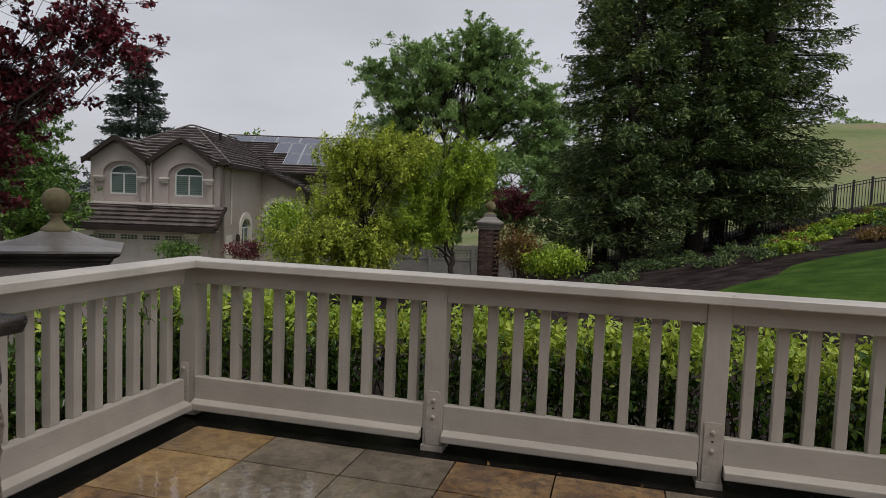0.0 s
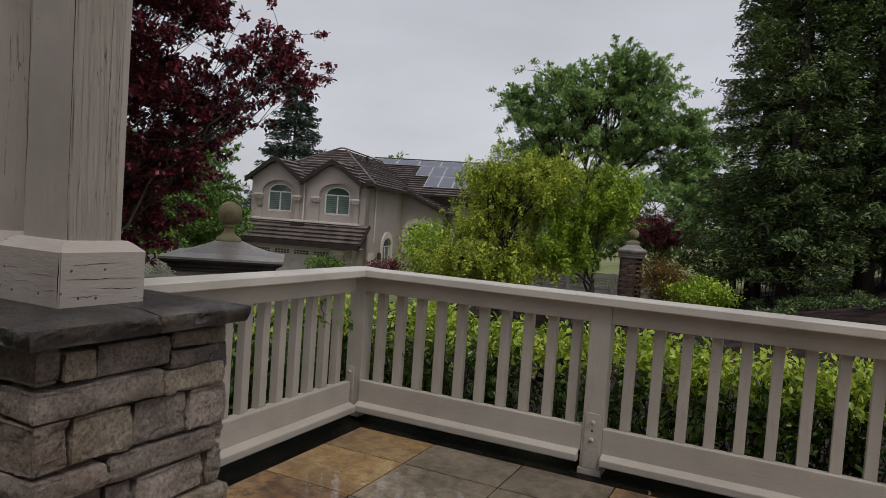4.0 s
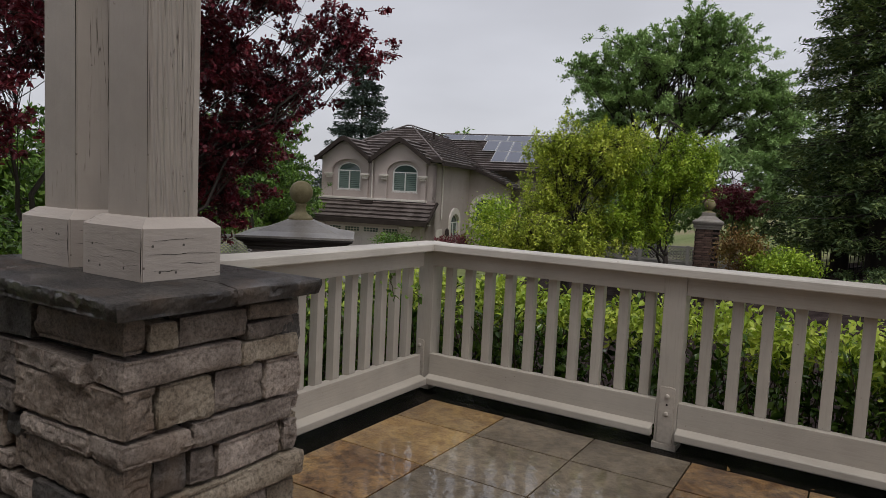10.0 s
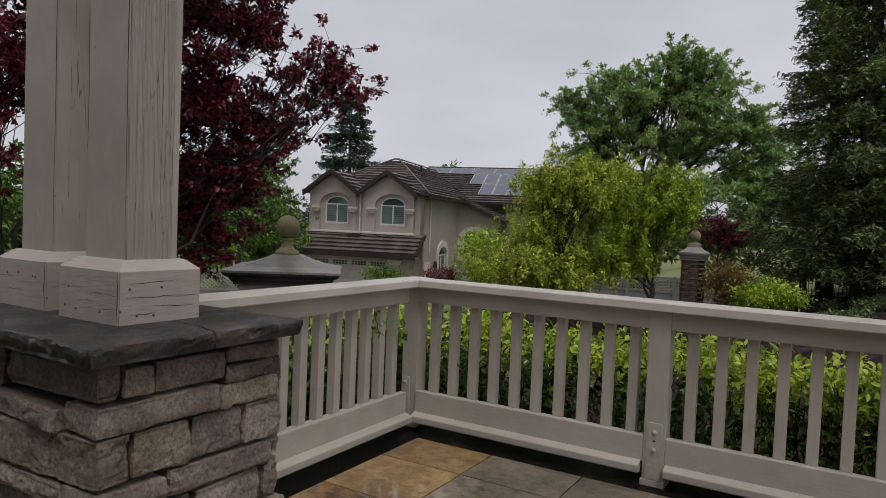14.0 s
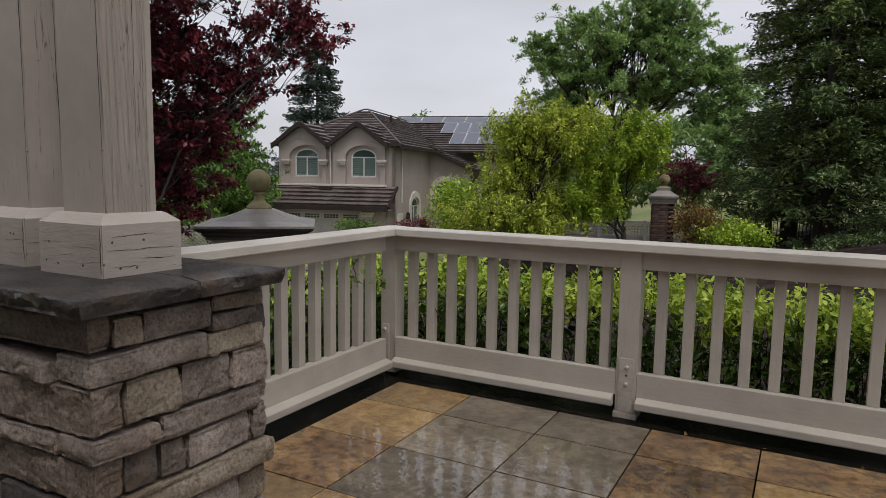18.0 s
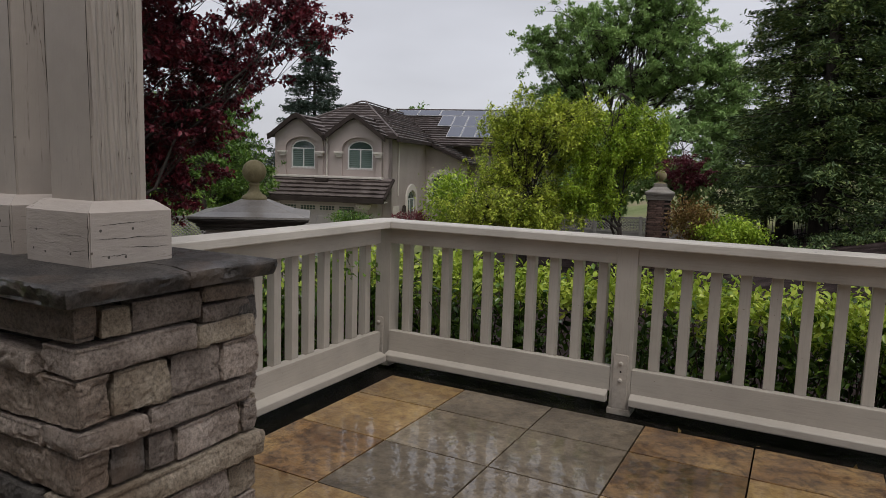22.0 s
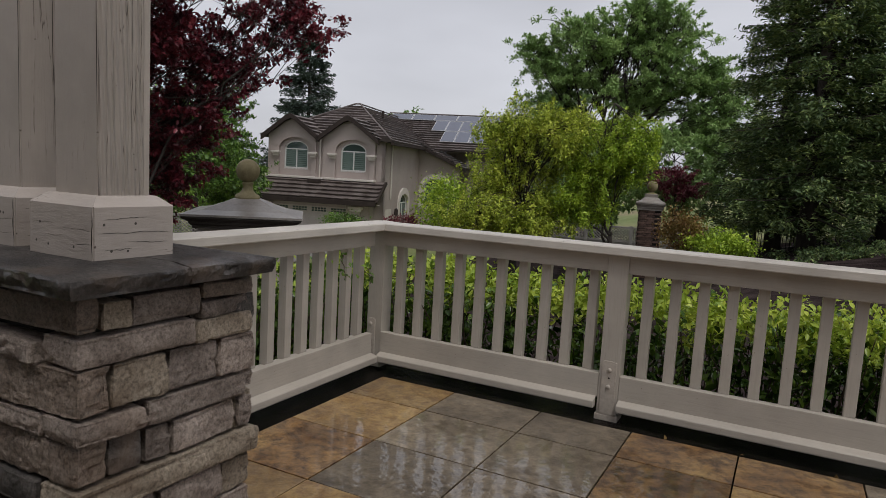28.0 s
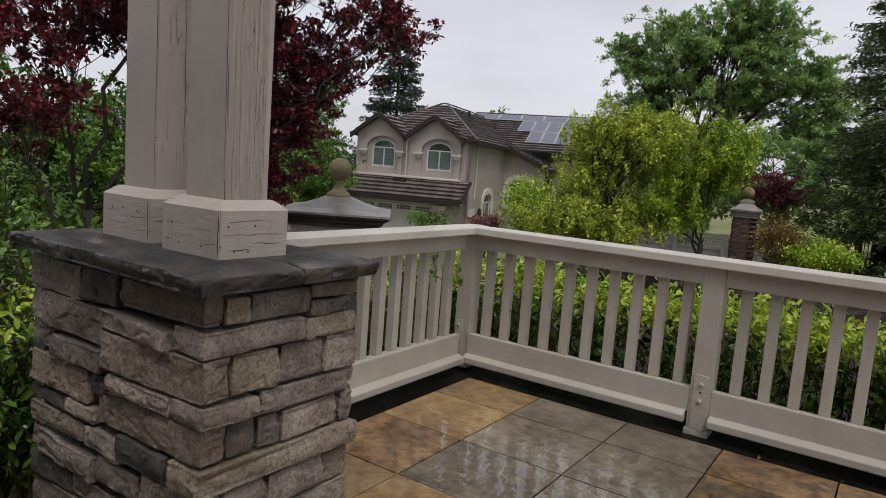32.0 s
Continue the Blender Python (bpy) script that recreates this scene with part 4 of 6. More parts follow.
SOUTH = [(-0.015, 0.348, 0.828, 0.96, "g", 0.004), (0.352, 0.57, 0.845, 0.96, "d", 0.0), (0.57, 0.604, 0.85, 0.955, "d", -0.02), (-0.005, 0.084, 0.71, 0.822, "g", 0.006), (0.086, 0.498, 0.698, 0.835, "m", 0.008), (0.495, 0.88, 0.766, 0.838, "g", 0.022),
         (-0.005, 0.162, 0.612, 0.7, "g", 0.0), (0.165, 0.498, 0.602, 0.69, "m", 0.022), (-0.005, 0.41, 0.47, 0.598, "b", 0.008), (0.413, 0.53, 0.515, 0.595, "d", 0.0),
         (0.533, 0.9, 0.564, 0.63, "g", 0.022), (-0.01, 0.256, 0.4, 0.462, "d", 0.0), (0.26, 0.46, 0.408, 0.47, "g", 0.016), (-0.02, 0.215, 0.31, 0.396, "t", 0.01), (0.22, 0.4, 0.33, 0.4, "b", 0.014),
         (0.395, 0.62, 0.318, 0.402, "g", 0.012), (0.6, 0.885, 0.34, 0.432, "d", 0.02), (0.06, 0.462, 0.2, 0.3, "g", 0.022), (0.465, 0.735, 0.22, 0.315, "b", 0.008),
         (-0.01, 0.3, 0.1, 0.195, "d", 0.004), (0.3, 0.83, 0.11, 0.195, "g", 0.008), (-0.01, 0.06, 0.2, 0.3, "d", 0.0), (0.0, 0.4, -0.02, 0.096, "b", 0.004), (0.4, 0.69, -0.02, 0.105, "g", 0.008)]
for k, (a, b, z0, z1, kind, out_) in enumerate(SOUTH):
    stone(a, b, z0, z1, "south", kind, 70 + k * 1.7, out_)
for face in ("north", "west"):
    z, k = -0.02, 0
    while z < 0.95:
        h = min(0.09 + 0.05 * ((k * 5) % 3) / 2, 0.968 - z)
        n_ = 3 if face == "north" else 2
        span = W if face == "north" else L
        cuts = [0.0] + [span * (i + 0.25 * math.sin(k * 2.1 + i)) / n_ for i in range(1, n_)] + [span]
        for a, b in zip(cuts, cuts[1:]):
            stone(a, b, z, z + h, face, "gdtg"[(k + int(a * 10)) % 4], 100 + k + a, 0.004)
        z += h + 0.002
        k += 1


def slab_mesh(y0, y1, seed, ends):
    """One capstone: a slab whose top falls a little to its split, chipped and undercut edge."""
    x0, x1 = -0.285, 0.868
    bm, out = grid_block(x0 - pc.x, x1 - pc.x, y0 - pc.y, y1 - pc.y, 0.984, 1.046, 0.0095, 0.004)
    o = Vector((seed, seed * 2, 0))
    for v, d in out.items():
        q = v.co * 12 + o
        side = max(abs(d.x), abs(d.y))
        w = v.co + pc
        low = (1.046 - v.co.z) / 0.062
        reach = min(w.x - x0, x1 - w.x, *[abs(w.y - e) for e in ends])
        rough = chipped(Vector((q.x, q.y, q.z * 0.6))) * 0.017 + noise.noise(q * 0.35) * 0.008
        free = abs(d.x) > 0.05 or (abs(d.y) > 0.05 and min(abs(w.y - e) for e in ends) < 0.02)
        if free:
            v.co += Vector((d.x, d.y, 0)) * (rough - 0.02 * max(0.0, low - 0.35))
        v.co.z -= 0.011 * max(0.0, 1 - max(0.0, reach) / 0.07) * (1 - low)
        if d.z > 0.3 and side > 0.05:
            v.co.z -= max(0.0, chipped(q * 0.8)) * 0.012
        if d.z > 0.9:
            v.co.z += noise.noise(q * 0.3) * 0.0014 + noise.noise(q * 1.6) * 0.0006
    return bm


for y0, y1, seed, ends in ((-2.772, SLAB_JOINT - 0.002, 1.0, (-2.772,)), (SLAB_JOINT + 0.002, -2.03, 6.0, (-2.03,))):
    part("capstone", slab_mesh(y0, y1, seed, ends), S_SLAB, pier, "dark wet stone slab with a split edge", smooth=True).data.set_sharp_from_angle(angle=radians(22))


M_CRACK = two_scale("open_crack", (0.05, 0.04, 0.034), (0.08, 0.066, 0.056), (0.12, 0.1, 0.086), rough=0.9, bump=0.2)


def crack(col, face, place, u0, u1, v, w, seed, upright=False):
    """A fine open check in the timber: a wavering dark sliver that tapers to both ends, on the south or the east face."""
    r = random.Random(seed)
    bm, n_ = bmesh.new(), 16
    rows, off = [], 0.0
    for k in range(n_ + 1):
        t = k / n_
        off += r.uniform(-1, 1) * 0.0016
        half = 0.5 * w * (math.sin(math.pi * t) ** 0.5 + 0.08) * r.uniform(0.5, 1.3)
        a, b = u0 + (u1 - u0) * t, v + off
        for s_ in (-1, 1):
            p = (b + s_ * half, a) if upright else (a, b + s_ * half)
            rows.append(bm.verts.new((p[0], place, p[1]) if face == "south" else (place, p[0], p[1])))
    for k in range(n_):
        bm.faces.new((rows[2 * k], rows[2 * k + 1], rows[2 * k + 3], rows[2 * k + 2]))
    bmesh.ops.solidify(bm, geom=list(bm.faces), thickness=0.0008)
    part("crack", bm, M_CRACK, col)


def pier_column(name, x0, x1, y0, y1, seed):
    """A square timber column with a boxed plinth whose top is chamfered."""
    col = empty(name, ((x0 + x1) / 2, (y0 + y1) / 2, 1.046))
    hx, hy = (x1 - x0) / 2, (y1 - y0) / 2
    bm = bmesh.new()
    c = 0.032
    ring = []
    for z, o in ((0.0, 0.0), (0.155, 0.0), (0.182, c), (0.186, c + 0.008)):
        ring.append([bm.verts.new((sx * (hx - o), sy * (hy - o), z)) for sx, sy in ((-1, -1), (1, -1), (1, 1), (-1, 1))])
    for u, v in zip(ring, ring[1:]):
        for k in range(4):
            bm.faces.new((u[k], u[(k + 1) % 4], v[(k + 1) % 4], v[k]))
    bm.faces.new(ring[0][::-1])
    bm.faces.new(ring[-1])
    bmesh.ops.bevel(bm, geom=[e for e in bm.edges if abs(e.verts[0].co.z - e.verts[1].co.z) > 0.05], offset=0.004, segments=2, affect="EDGES")
    part("plinth", bm, M_PLINTH, col)
    rng_ = random.Random(seed)
    for k in range(8):
        bm = bmesh.new()
        lathe(bm, [(0.0042, 0.0), (0.0042, 0.0014), (0.003, 0.0018)], sides=8)
        u, z = rng_.uniform(-0.8, 0.8), rng_.choice((0.03, 0.105)) + rng_.uniform(-0.01, 0.01)
        nail = part("nail_head", bm, M_BARK_GREY, col)
        nail.matrix_local = pose(hx - 0.001, u * hy, z, 0, 90, 0) if k < 4 else pose(u * hx, -hy + 0.001, z, 90, 0, 0)
    w = 0.052
    # four boards make the boxed shaft, with a fine gap at the corners
    t = 0.022
    ax, ay = hx - w, hy - w
    part("board", boxed(-ax, ax - 0.004, -ay, -ay + t, 0.155, 1.96, 0.003), M_POST, col)
    part("board", boxed(-ax, ax, ay - t, ay, 0.155, 1.96, 0.003), M_POST, col)
    part("board", boxed(ax - t, ax + 0.003, -ay + 0.003, ay - t - 0.001, 0.155, 1.96, 0.003), M_POST_GRAIN if seed == 1 else M_POST, col)
    part("board", boxed(-ax, -ax + t, -ay + t + 0.001, ay - t - 0.001, 0.155, 1.96, 0.003), M_POST, col)
    crack(col, "south", -hy - 0.0006, 0.01, 0.15, hx - 0.004, 0.004, seed + 5, True)
    crack(col, "south", -ay - 0.0006, 0.19, 1.95, ax - 0.003, 0.0035, seed + 6, True)
    for k, (a, b, v) in enumerate(((-0.8, 0.3, 0.118), (-0.9, 0.9, 0.078), (-0.2, 0.85, 0.05), (-0.75, -0.1, 0.03))):
        crack(col, "east", hx + 0.0006, a * hy, b * hy, v, 0.0015, seed * 10 + k)
    for k, (a, b, v) in enumerate(((0.1, 0.95, 0.085), (-0.9, -0.2, 0.098), (0.35, 0.9, 0.04), (-0.5, 0.1, 0.06))):
        crack(col, "south", -hy - 0.0006, a * hx, b * hx, v, 0.0012, seed * 20 + k)
    for k, (a, b, v) in enumerate(((0.3, 1.0, 0.25), (0.9, 1.7, -0.35), (0.5, 0.75, 0.6))):
        crack(col, "east", ax + 0.0036, a, b, v * ay, 0.0018 if seed == 2 else 0.0011, seed * 30 + k, True)
    return tagged(col, "off-white painted timber column on a chamfered plinth", "column", "columns on the pier", "structure")


pier_column("column", 0.358, 0.662, -2.567, -2.285, 1)
pier_column("column", -0.055, 0.245, -2.545, -2.265, 2)


# ---- house across the road ----
house = empty("house", (-18.58, 28.99, -3.25), 15.55)
tagged(house, "two-storey stucco house with twin front gables and brown tile roof", "house")


def arch_outline(x0, x1, z0, zs, rise, k=14):
    """A window outline: sill z0, spring line zs, segmental arch of the given rise."""
    c, h = (x0 + x1) / 2, (x1 - x0) / 2
    return [(x0, z0), (x1, z0)] + [(c + h * math.cos(math.pi * i / k), zs + rise * math.sin(math.pi * i / k)) for i in range(k + 1)]


def wall_with_holes(name, outline, holes, y0, y1, mat, parent):
    """An upright wall in x and z with openings through it."""
    bm = bmesh.new()
    edges = []
    for loop in [outline] + holes:
        vs = [bm.verts.new((x, y0, z)) for x, z in loop]
        edges += [bm.edges.new((vs[i], vs[(i + 1) % len(vs)])) for i in range(len(vs))]
    bmesh.ops.triangle_fill(bm, edges=edges, use_beauty=True)
    res = bmesh.ops.extrude_face_region(bm, geom=list(bm.faces))
    bmesh.ops.translate(bm, verts=[v for v in res["geom"] if isinstance(v, bmesh.types.BMVert)], vec=(0, y1 - y0, 0))
    bmesh.ops.recalc_face_normals(bm, faces=list(bm.faces))
    return part(name, bm, mat, parent)


M_GLASS, gn, gl, gb = material("window_glass", 0.05, 0.0, 0.9)
gb.inputs["Base Color"].default_value = (0.05, 0.075, 0.07, 1)
M_BLIND = two_scale("window_blind", (0.11, 0.16, 0.14), (0.14, 0.19, 0.17), (0.17, 0.22, 0.2), rough=0.8, bump=0.05)


def ring_part(name, outer, inner, y0, y1, mat, parent):
    bm = bmesh.new()
    n_ = len(outer)
    rows = [[bm.verts.new((x, y, z)) for x, z in loop] for y in (y0, y1) for loop in (outer, inner)]
    for i in range(n_):
        j = (i + 1) % n_
        bm.faces.new((rows[0][i], rows[0][j], rows[1][j], rows[1][i]))
        bm.faces.new((rows[2][j], rows[2][i], rows[3][i], rows[3][j]))
        bm.faces.new((rows[0][j], rows[0][i], rows[2][i], rows[2][j]))
        bm.faces.new((rows[1][i], rows[1][j], rows[3][j], rows[3][i]))
    bmesh.ops.recalc_face_normals(bm, faces=list(bm.faces))
    return part(name, bm, mat, parent)


def arched_window(x0, x1, z0, zs, rise, y, mullions=1, parent=house):
    """Frame, mullion, transom, glass and the blind behind it."""
    b = 0.075
    win = ring_part("window", arch_outline(x0, x1, z0, zs, rise), arch_outline(x0 + b, x1 - b, z0 + b, zs, rise - b), y - 0.02, y + 0.06, M_WHITE, parent)
    part("sill", boxed(x0 - 0.05, x1 + 0.05, y - 0.07, y + 0.05, z0 - 0.06, z0 - 0.002, 0.01), M_WHITE, win)
    c = (x0 + x1) / 2
    part("mullion", boxed(c - 0.035, c + 0.035, y - 0.015, y + 0.05, z0 + b, zs - 0.03), M_WHITE, win)
    part("transom", boxed(x0 + b, x1 - b, y - 0.017, y + 0.05, zs - 0.03, zs + 0.035), M_WHITE, win)
    for a, d in ((x0 + b, c - 0.035), (c + 0.035, x1 - b)):
        part("pane", boxed(a, d, y + 0.03, y + 0.036, z0 + b, zs - 0.03), M_GLASS, win)
        for k in range(9):
            zz = z0 + b + (zs - 0.03 - z0 - b) * (k + 0.5) / 9
            part("blind_slat", boxed(a, d, y + 0.022, y + 0.027, zz - 0.045, zz + 0.045), M_BLIND, win)
    bm = bmesh.new()
    prism(bm, arch_outline(x0 + b, x1 - b, zs + 0.036, zs + 0.037, rise - b)[2:], y + 0.03, y + 0.036)
    part("pane", bm, M_GLASS, win)
    return win


def corbel(x, z, y, w=0.55):
    bm = boxed(x - w / 2, x + w / 2, y - 0.24, y, z, z + 0.1, 0.015)
    box(bm, x - w / 2 + 0.05, x + w / 2 - 0.05, y - 0.19, y, z - 0.09, z + 0.002, 0.015)
    box(bm, x - w / 2 + 0.1, x + w / 2 - 0.1, y - 0.14, y, z - 0.2, z - 0.09, 0.015)
    part("corbel", bm, M_STUCCO_TRIM, house)


# two gabled bays over the garage
GABLES = []
for x0, x1, xp, w0, w1 in ((-7.17, -4.15, -5.66, -6.22, -4.72), (-3.72, -0.55, -2.13, -2.68, -1.13)):
    c = (x0 + x1) / 2
    out = [(x0, 3.9), (x1, 3.9), (x1, 6.35), (xp + 0.35, 7.18), (xp, 7.3), (xp - 0.35, 7.18), (x0, 6.35)]
    wall_with_holes("wall", out, [arch_outline(w0 - 0.28, w1 + 0.28, 3.95, 5.55, 0.68)], -0.16, 0.02, M_STUCCO, house)
    arched_window(w0, w1, 4.42, 5.55, 0.5, 0.1)
    bmw = bmesh.new()
    wall_with_holes("wall", [(x0 + 0.02, 3.95), (x1 - 0.02, 3.95), (x1 - 0.02, 6.4), (xp, 7.0), (x0 + 0.02, 6.4)], [arch_outline(w0, w1, 4.42, 5.55, 0.5)], 0.03, 0.2, M_STUCCO, house)
    bmw.free()
    corbel(w0 - 0.42, 5.3, -0.16)
    corbel(w1 + 0.42, 5.3, -0.16)
    # gable roof with barge boards
    bm = bmesh.new()
    pitch = [(x0 - 0.3, 6.2), (xp - 0.3, 7.36), (xp, 7.5), (xp + 0.3, 7.36), (x1 + 0.3, 6.2)]
    lower = [(x, z - 0.2) for x, z in pitch]
    prism(bm, [(x, z + 0.08) for x, z in pitch] + lower[::-1], -0.6, -0.42)
    part("barge_board", bm, M_FASCIA, house)
    GABLES.append((x0, x1, xp))
part("wall", boxed(-4.15, -3.72, 0.0, 0.2, 3.9, 6.4), M_STUCCO, house)
part("wall", boxed(-0.55, 0.0, 0.1, 0.3, 0.0, 6.25), M_STUCCO, house)
bm = bmesh.new()
tube(bm, [(-3.93, -0.06, 3.9), (-3.93, -0.06, 6.2)], [0.05, 0.05], 8)
part("downpipe", bm, M_STUCCO_TRIM, house)
part("band", boxed(-7.25, -0.45, -0.3, 0.0, 3.86, 3.99, 0.02), M_STUCCO_TRIM, house)


def tile_courses(roof, a, b, c, d, rows, step=0.085, lip=0.05):
    """A roof slope a-b (eave) to d-c (ridge): an underlay, and overlapping courses of tiles as parts of their own."""
    a, b, c, d = (Vector(p) for p in (a, b, c, d))
    nrm = (b - a).cross(d - a).normalized()
    for i in range(rows):
        bm = bmesh.new()
        t0, t1 = i / rows, (i + 1) / rows + 0.01
        p = [a.lerp(d, t0), b.lerp(c, t0), b.lerp(c, min(1, t1)), a.lerp(d, min(1, t1))]
        n_ = max(2, int((p[1] - p[0]).length / 0.33))
        lo, hi, top = [], [], []
        for k in range(n_ + 1):
            w = 0.016 * math.sin(k * 2.4 + i) + (0.012 if k % 2 else 0)
            u, v = p[0].lerp(p[1], k / n_), p[3].lerp(p[2], k / n_)
            lo.append(bm.verts.new(u))
            hi.append(bm.verts.new(u + nrm * (step + lip + w)))
            top.append(bm.verts.new(v + nrm * (lip * 0.3)))
        for k in range(n_):
            bm.faces.new((lo[k], lo[k + 1], hi[k + 1], hi[k]))
            bm.faces.new((hi[k], hi[k + 1], top[k + 1], top[k]))
        part("tile_course", bm, M_ROOF, roof)


def roof_deck(name, slopes, label=""):
    bm = bmesh.new()
    for q in slopes:
        bm.faces.new([bm.verts.new(Vector(p) - Vector((0, 0, 0.03))) for p in q[:4]])
    deck = part(name, bm, M_FASCIA, house, label)
    for q in slopes:
        tile_courses(deck, *q)
    return deck


# pent roof over the garage
roof_deck("pent_roof", [((-7.95, -1.35, 2.78), (0.0, -1.35, 2.78), (0.12, -0.02, 3.88), (-7.5, -0.02, 3.88), 5)], "lean-to tile roof over the garage")
# gutter deepened so its dark face also stands for the eave's shadow
part("gutter_shadow_band", boxed(-7.98, 0.03, -1.47, -1.33, 2.52, 2.80, 0.02), M_FASCIA, house)
bm = bmesh.new()
tube(bm, [(0.05, -1.4, 2.74), (0.17, -0.05, 3.86)], [0.1, 0.1], 4)
part("barge_board", bm, M_FASCIA, house)
part("soffit", boxed(-7.8, 0.0, -1.33, -0.6, 2.56, 2.6), M_STUCCO_TRIM, house)
part("vent_hump", boxed(-4.5, -3.7, -0.5, -0.1, 3.62, 3.86, 0.04), M_FASCIA, house)
# garage front
part("wall", boxed(-7.17, -6.75, -0.75, 0.1, 0.0, 2.58), M_STUCCO, house)
part("wall", boxed(-1.9, -0.55, -0.75, 0.1, 0.0, 2.58), M_STUCCO, house)
part("wall", boxed(-6.75, -1.9, -0.75, 0.1, 2.32, 2.58), M_STUCCO, house)
for x in (-7.0, -1.35):
    bm = boxed(x - 0.42, x + 0.42, -0.98, -0.7, 2.28, 2.42, 0.02)
    box(bm, x - 0.34, x + 0.34, -0.92, -0.7, 2.15, 2.28, 0.02)
    part("capital", bm, M_STUCCO_TRIM, house)
    part("pilaster", boxed(x - 0.28, x + 0.28, -0.86, -0.74, 0.0, 2.16), M_STUCCO, house)
part("number_plate", boxed(-1.47, -1.2, -0.885, -0.858, 1.72, 1.9), M_WHITE, house)
door = part("garage_door", boxed(-6.75, -1.9, -0.5, -0.42, 0.02, 2.32), M_GARAGE, house, "pale panelled garage door with a row of small panes")
for r in range(4):
    for q in range(8):
        x, z = -6.70 + q * 0.598, 0.06 + r * 0.56
        if r < 3:
            part("door_panel", boxed(x + 0.04, x + 0.55, -0.52, -0.5, z + 0.05, z + 0.48, 0.012), M_GARAGE, door)
for q in range(4):
    for k in range(5):
        for r in range(2):
            x = -6.55 + q * 1.2 + k * 0.185
            part("pane", boxed(x, x + 0.15, -0.508, -0.5, 2.0 + r * 0.13, 2.1 + r * 0.13), M_GLASS, door)
# side wall with its small arched window, lamp and rear wing
SIDE = empty("side_wall", (0, 0, 0))
SIDE.parent = house
SIDE.matrix_local = pose(0, 0.1, 0, 0, 0, 90)
wall_with_holes("wall", [(0.0, 0.0), (8.0, 0.0), (8.0, 6.3), (0.0, 6.15)], [arch_outline(3.3, 5.2, 1.2, 2.6, 0.55)], -0.0, 0.2, M_STUCCO, SIDE)
arched_window(3.3, 5.2, 1.2, 2.6, 0.55, 0.06, parent=SIDE)
ring_part("surround", arch_outline(2.95, 5.55, 0.9, 2.6, 0.95), arch_outline(3.28, 5.22, 1.18, 2.6, 0.56), -0.1, -0.002, M_STUCCO_TRIM, SIDE)
bm = bmesh.new()
tube(bm, [(1.2, -0.06, 2.9), (1.2, -0.06, 6.1)], [0.05, 0.05], 8)
part("downpipe", bm, M_STUCCO_TRIM, SIDE)
bm = bmesh.new()
lathe(bm, [(0.02, 0), (0.14, 0.06), (0.11, 0.4), (0.03, 0.48)], (2.1, -0.2, 1.85), 8)
part("wall_lamp", bm, M_FASCIA, SIDE)
part("side_panel", boxed(0.4, 1.6, -0.03, 0.0, 0.9, 2.3, 0.01), M_STUCCO_TRIM, SIDE)
# rear wing, its front wall under a falling roof edge
wall_with_holes("wall", [(0.0, 0.0), (2.9, 0.0), (2.9, 4.95), (0.0, 6.2)], [arch_outline(0.45, 2.1, 2.2, 3.6, 0.6)], 8.0, 8.2, M_STUCCO, house)
ring_part("surround", arch_outline(0.15, 2.4, 2.1, 3.6, 0.95), arch_outline(0.43, 2.12, 2.18, 3.6, 0.61), 7.9, 8.0, M_STUCCO_TRIM, house)
arched_window(0.45, 2.1, 2.2, 3.6, 0.6, 8.08)
part("wall", boxed(2.9, 12.0, 10.4, 10.6, 0.0, 5.6), M_STUCCO, house)
AP, AP2 = (-3.58, 5.6, 8.72), (-3.58, 15.0, 8.72)
for x0, x1, xp in GABLES:
    roof_deck("gable_roof", [((x0 - 0.3, 2.9, 6.24), (x0 - 0.3, -0.5, 6.24), (xp, -0.5, 7.52), (xp, 2.9, 7.52), 5), ((x1 + 0.3, -0.5, 6.24), (x1 + 0.3, 2.9, 6.24), (xp, 2.9, 7.52), (xp, -0.5, 7.52), 5)], "small tiled gable roof")
roof_deck("roof", [((-7.256, 0.25, 6.435), (0.075, 0.25, 6.435), AP, (-3.9, 5.6, 8.72), 12),
                   ((-0.25, -0.3, 6.2), (0.45, -0.3, 6.2), (0.075, 0.25, 6.435), (-0.25, 0.25, 6.435), 2),
                   ((0.45, -0.3, 6.2), (0.45, 15.0, 6.2), AP2, AP, 13),
                   ((-7.6, 12.0, 6.2), (-7.6, -0.3, 6.2), (-3.9, 5.6, 8.72), (-3.9, 12.0, 8.72), 10),
                   ((3.3, 7.5, 4.95), (3.3, 12.0, 4.95), (-0.5, 12.0, 6.75), (-0.5, 7.5, 6.75), 10),
                   ((-4.5, 9.8, 6.2), (13.0, 9.8, 6.2), (13.0, 15.5, 9.1), (-4.5, 15.5, 9.1), 16)], "brown-grey concrete tile roof in level courses")
for p0, p1 in (((0.5, -0.3, 6.12), (0.5, 7.6, 6.2)), ((3.35, 7.4, 4.88), (0.3, 7.4, 6.3)), ((3.2, 9.7, 6.1), (13.0, 9.7, 6.1))):
    bm = bmesh.new()
    tube(bm, [p0, p1], [0.13, 0.13], 4)
    part("eave_board", bm, M_FASCIA, house)
for p0, p1 in (((0.45, -0.3, 6.32), (-3.58, 5.6, 8.85)), ((-3.58, 5.6, 8.85), (-3.9, 5.6, 8.85)), ((-3.9, 5.6, 8.85), (-7.6, -0.3, 6.32)), ((-3.58, 5.6, 8.85), (-3.58, 15.0, 8.85)), ((-4.5, 15.5, 9.22), (13, 15.5, 9.22))):
    bm = bmesh.new()
    tube(bm, [p0, p1], [0.055, 0.055], 6)
    part("ridge_cap", bm, M_ROOF, house)
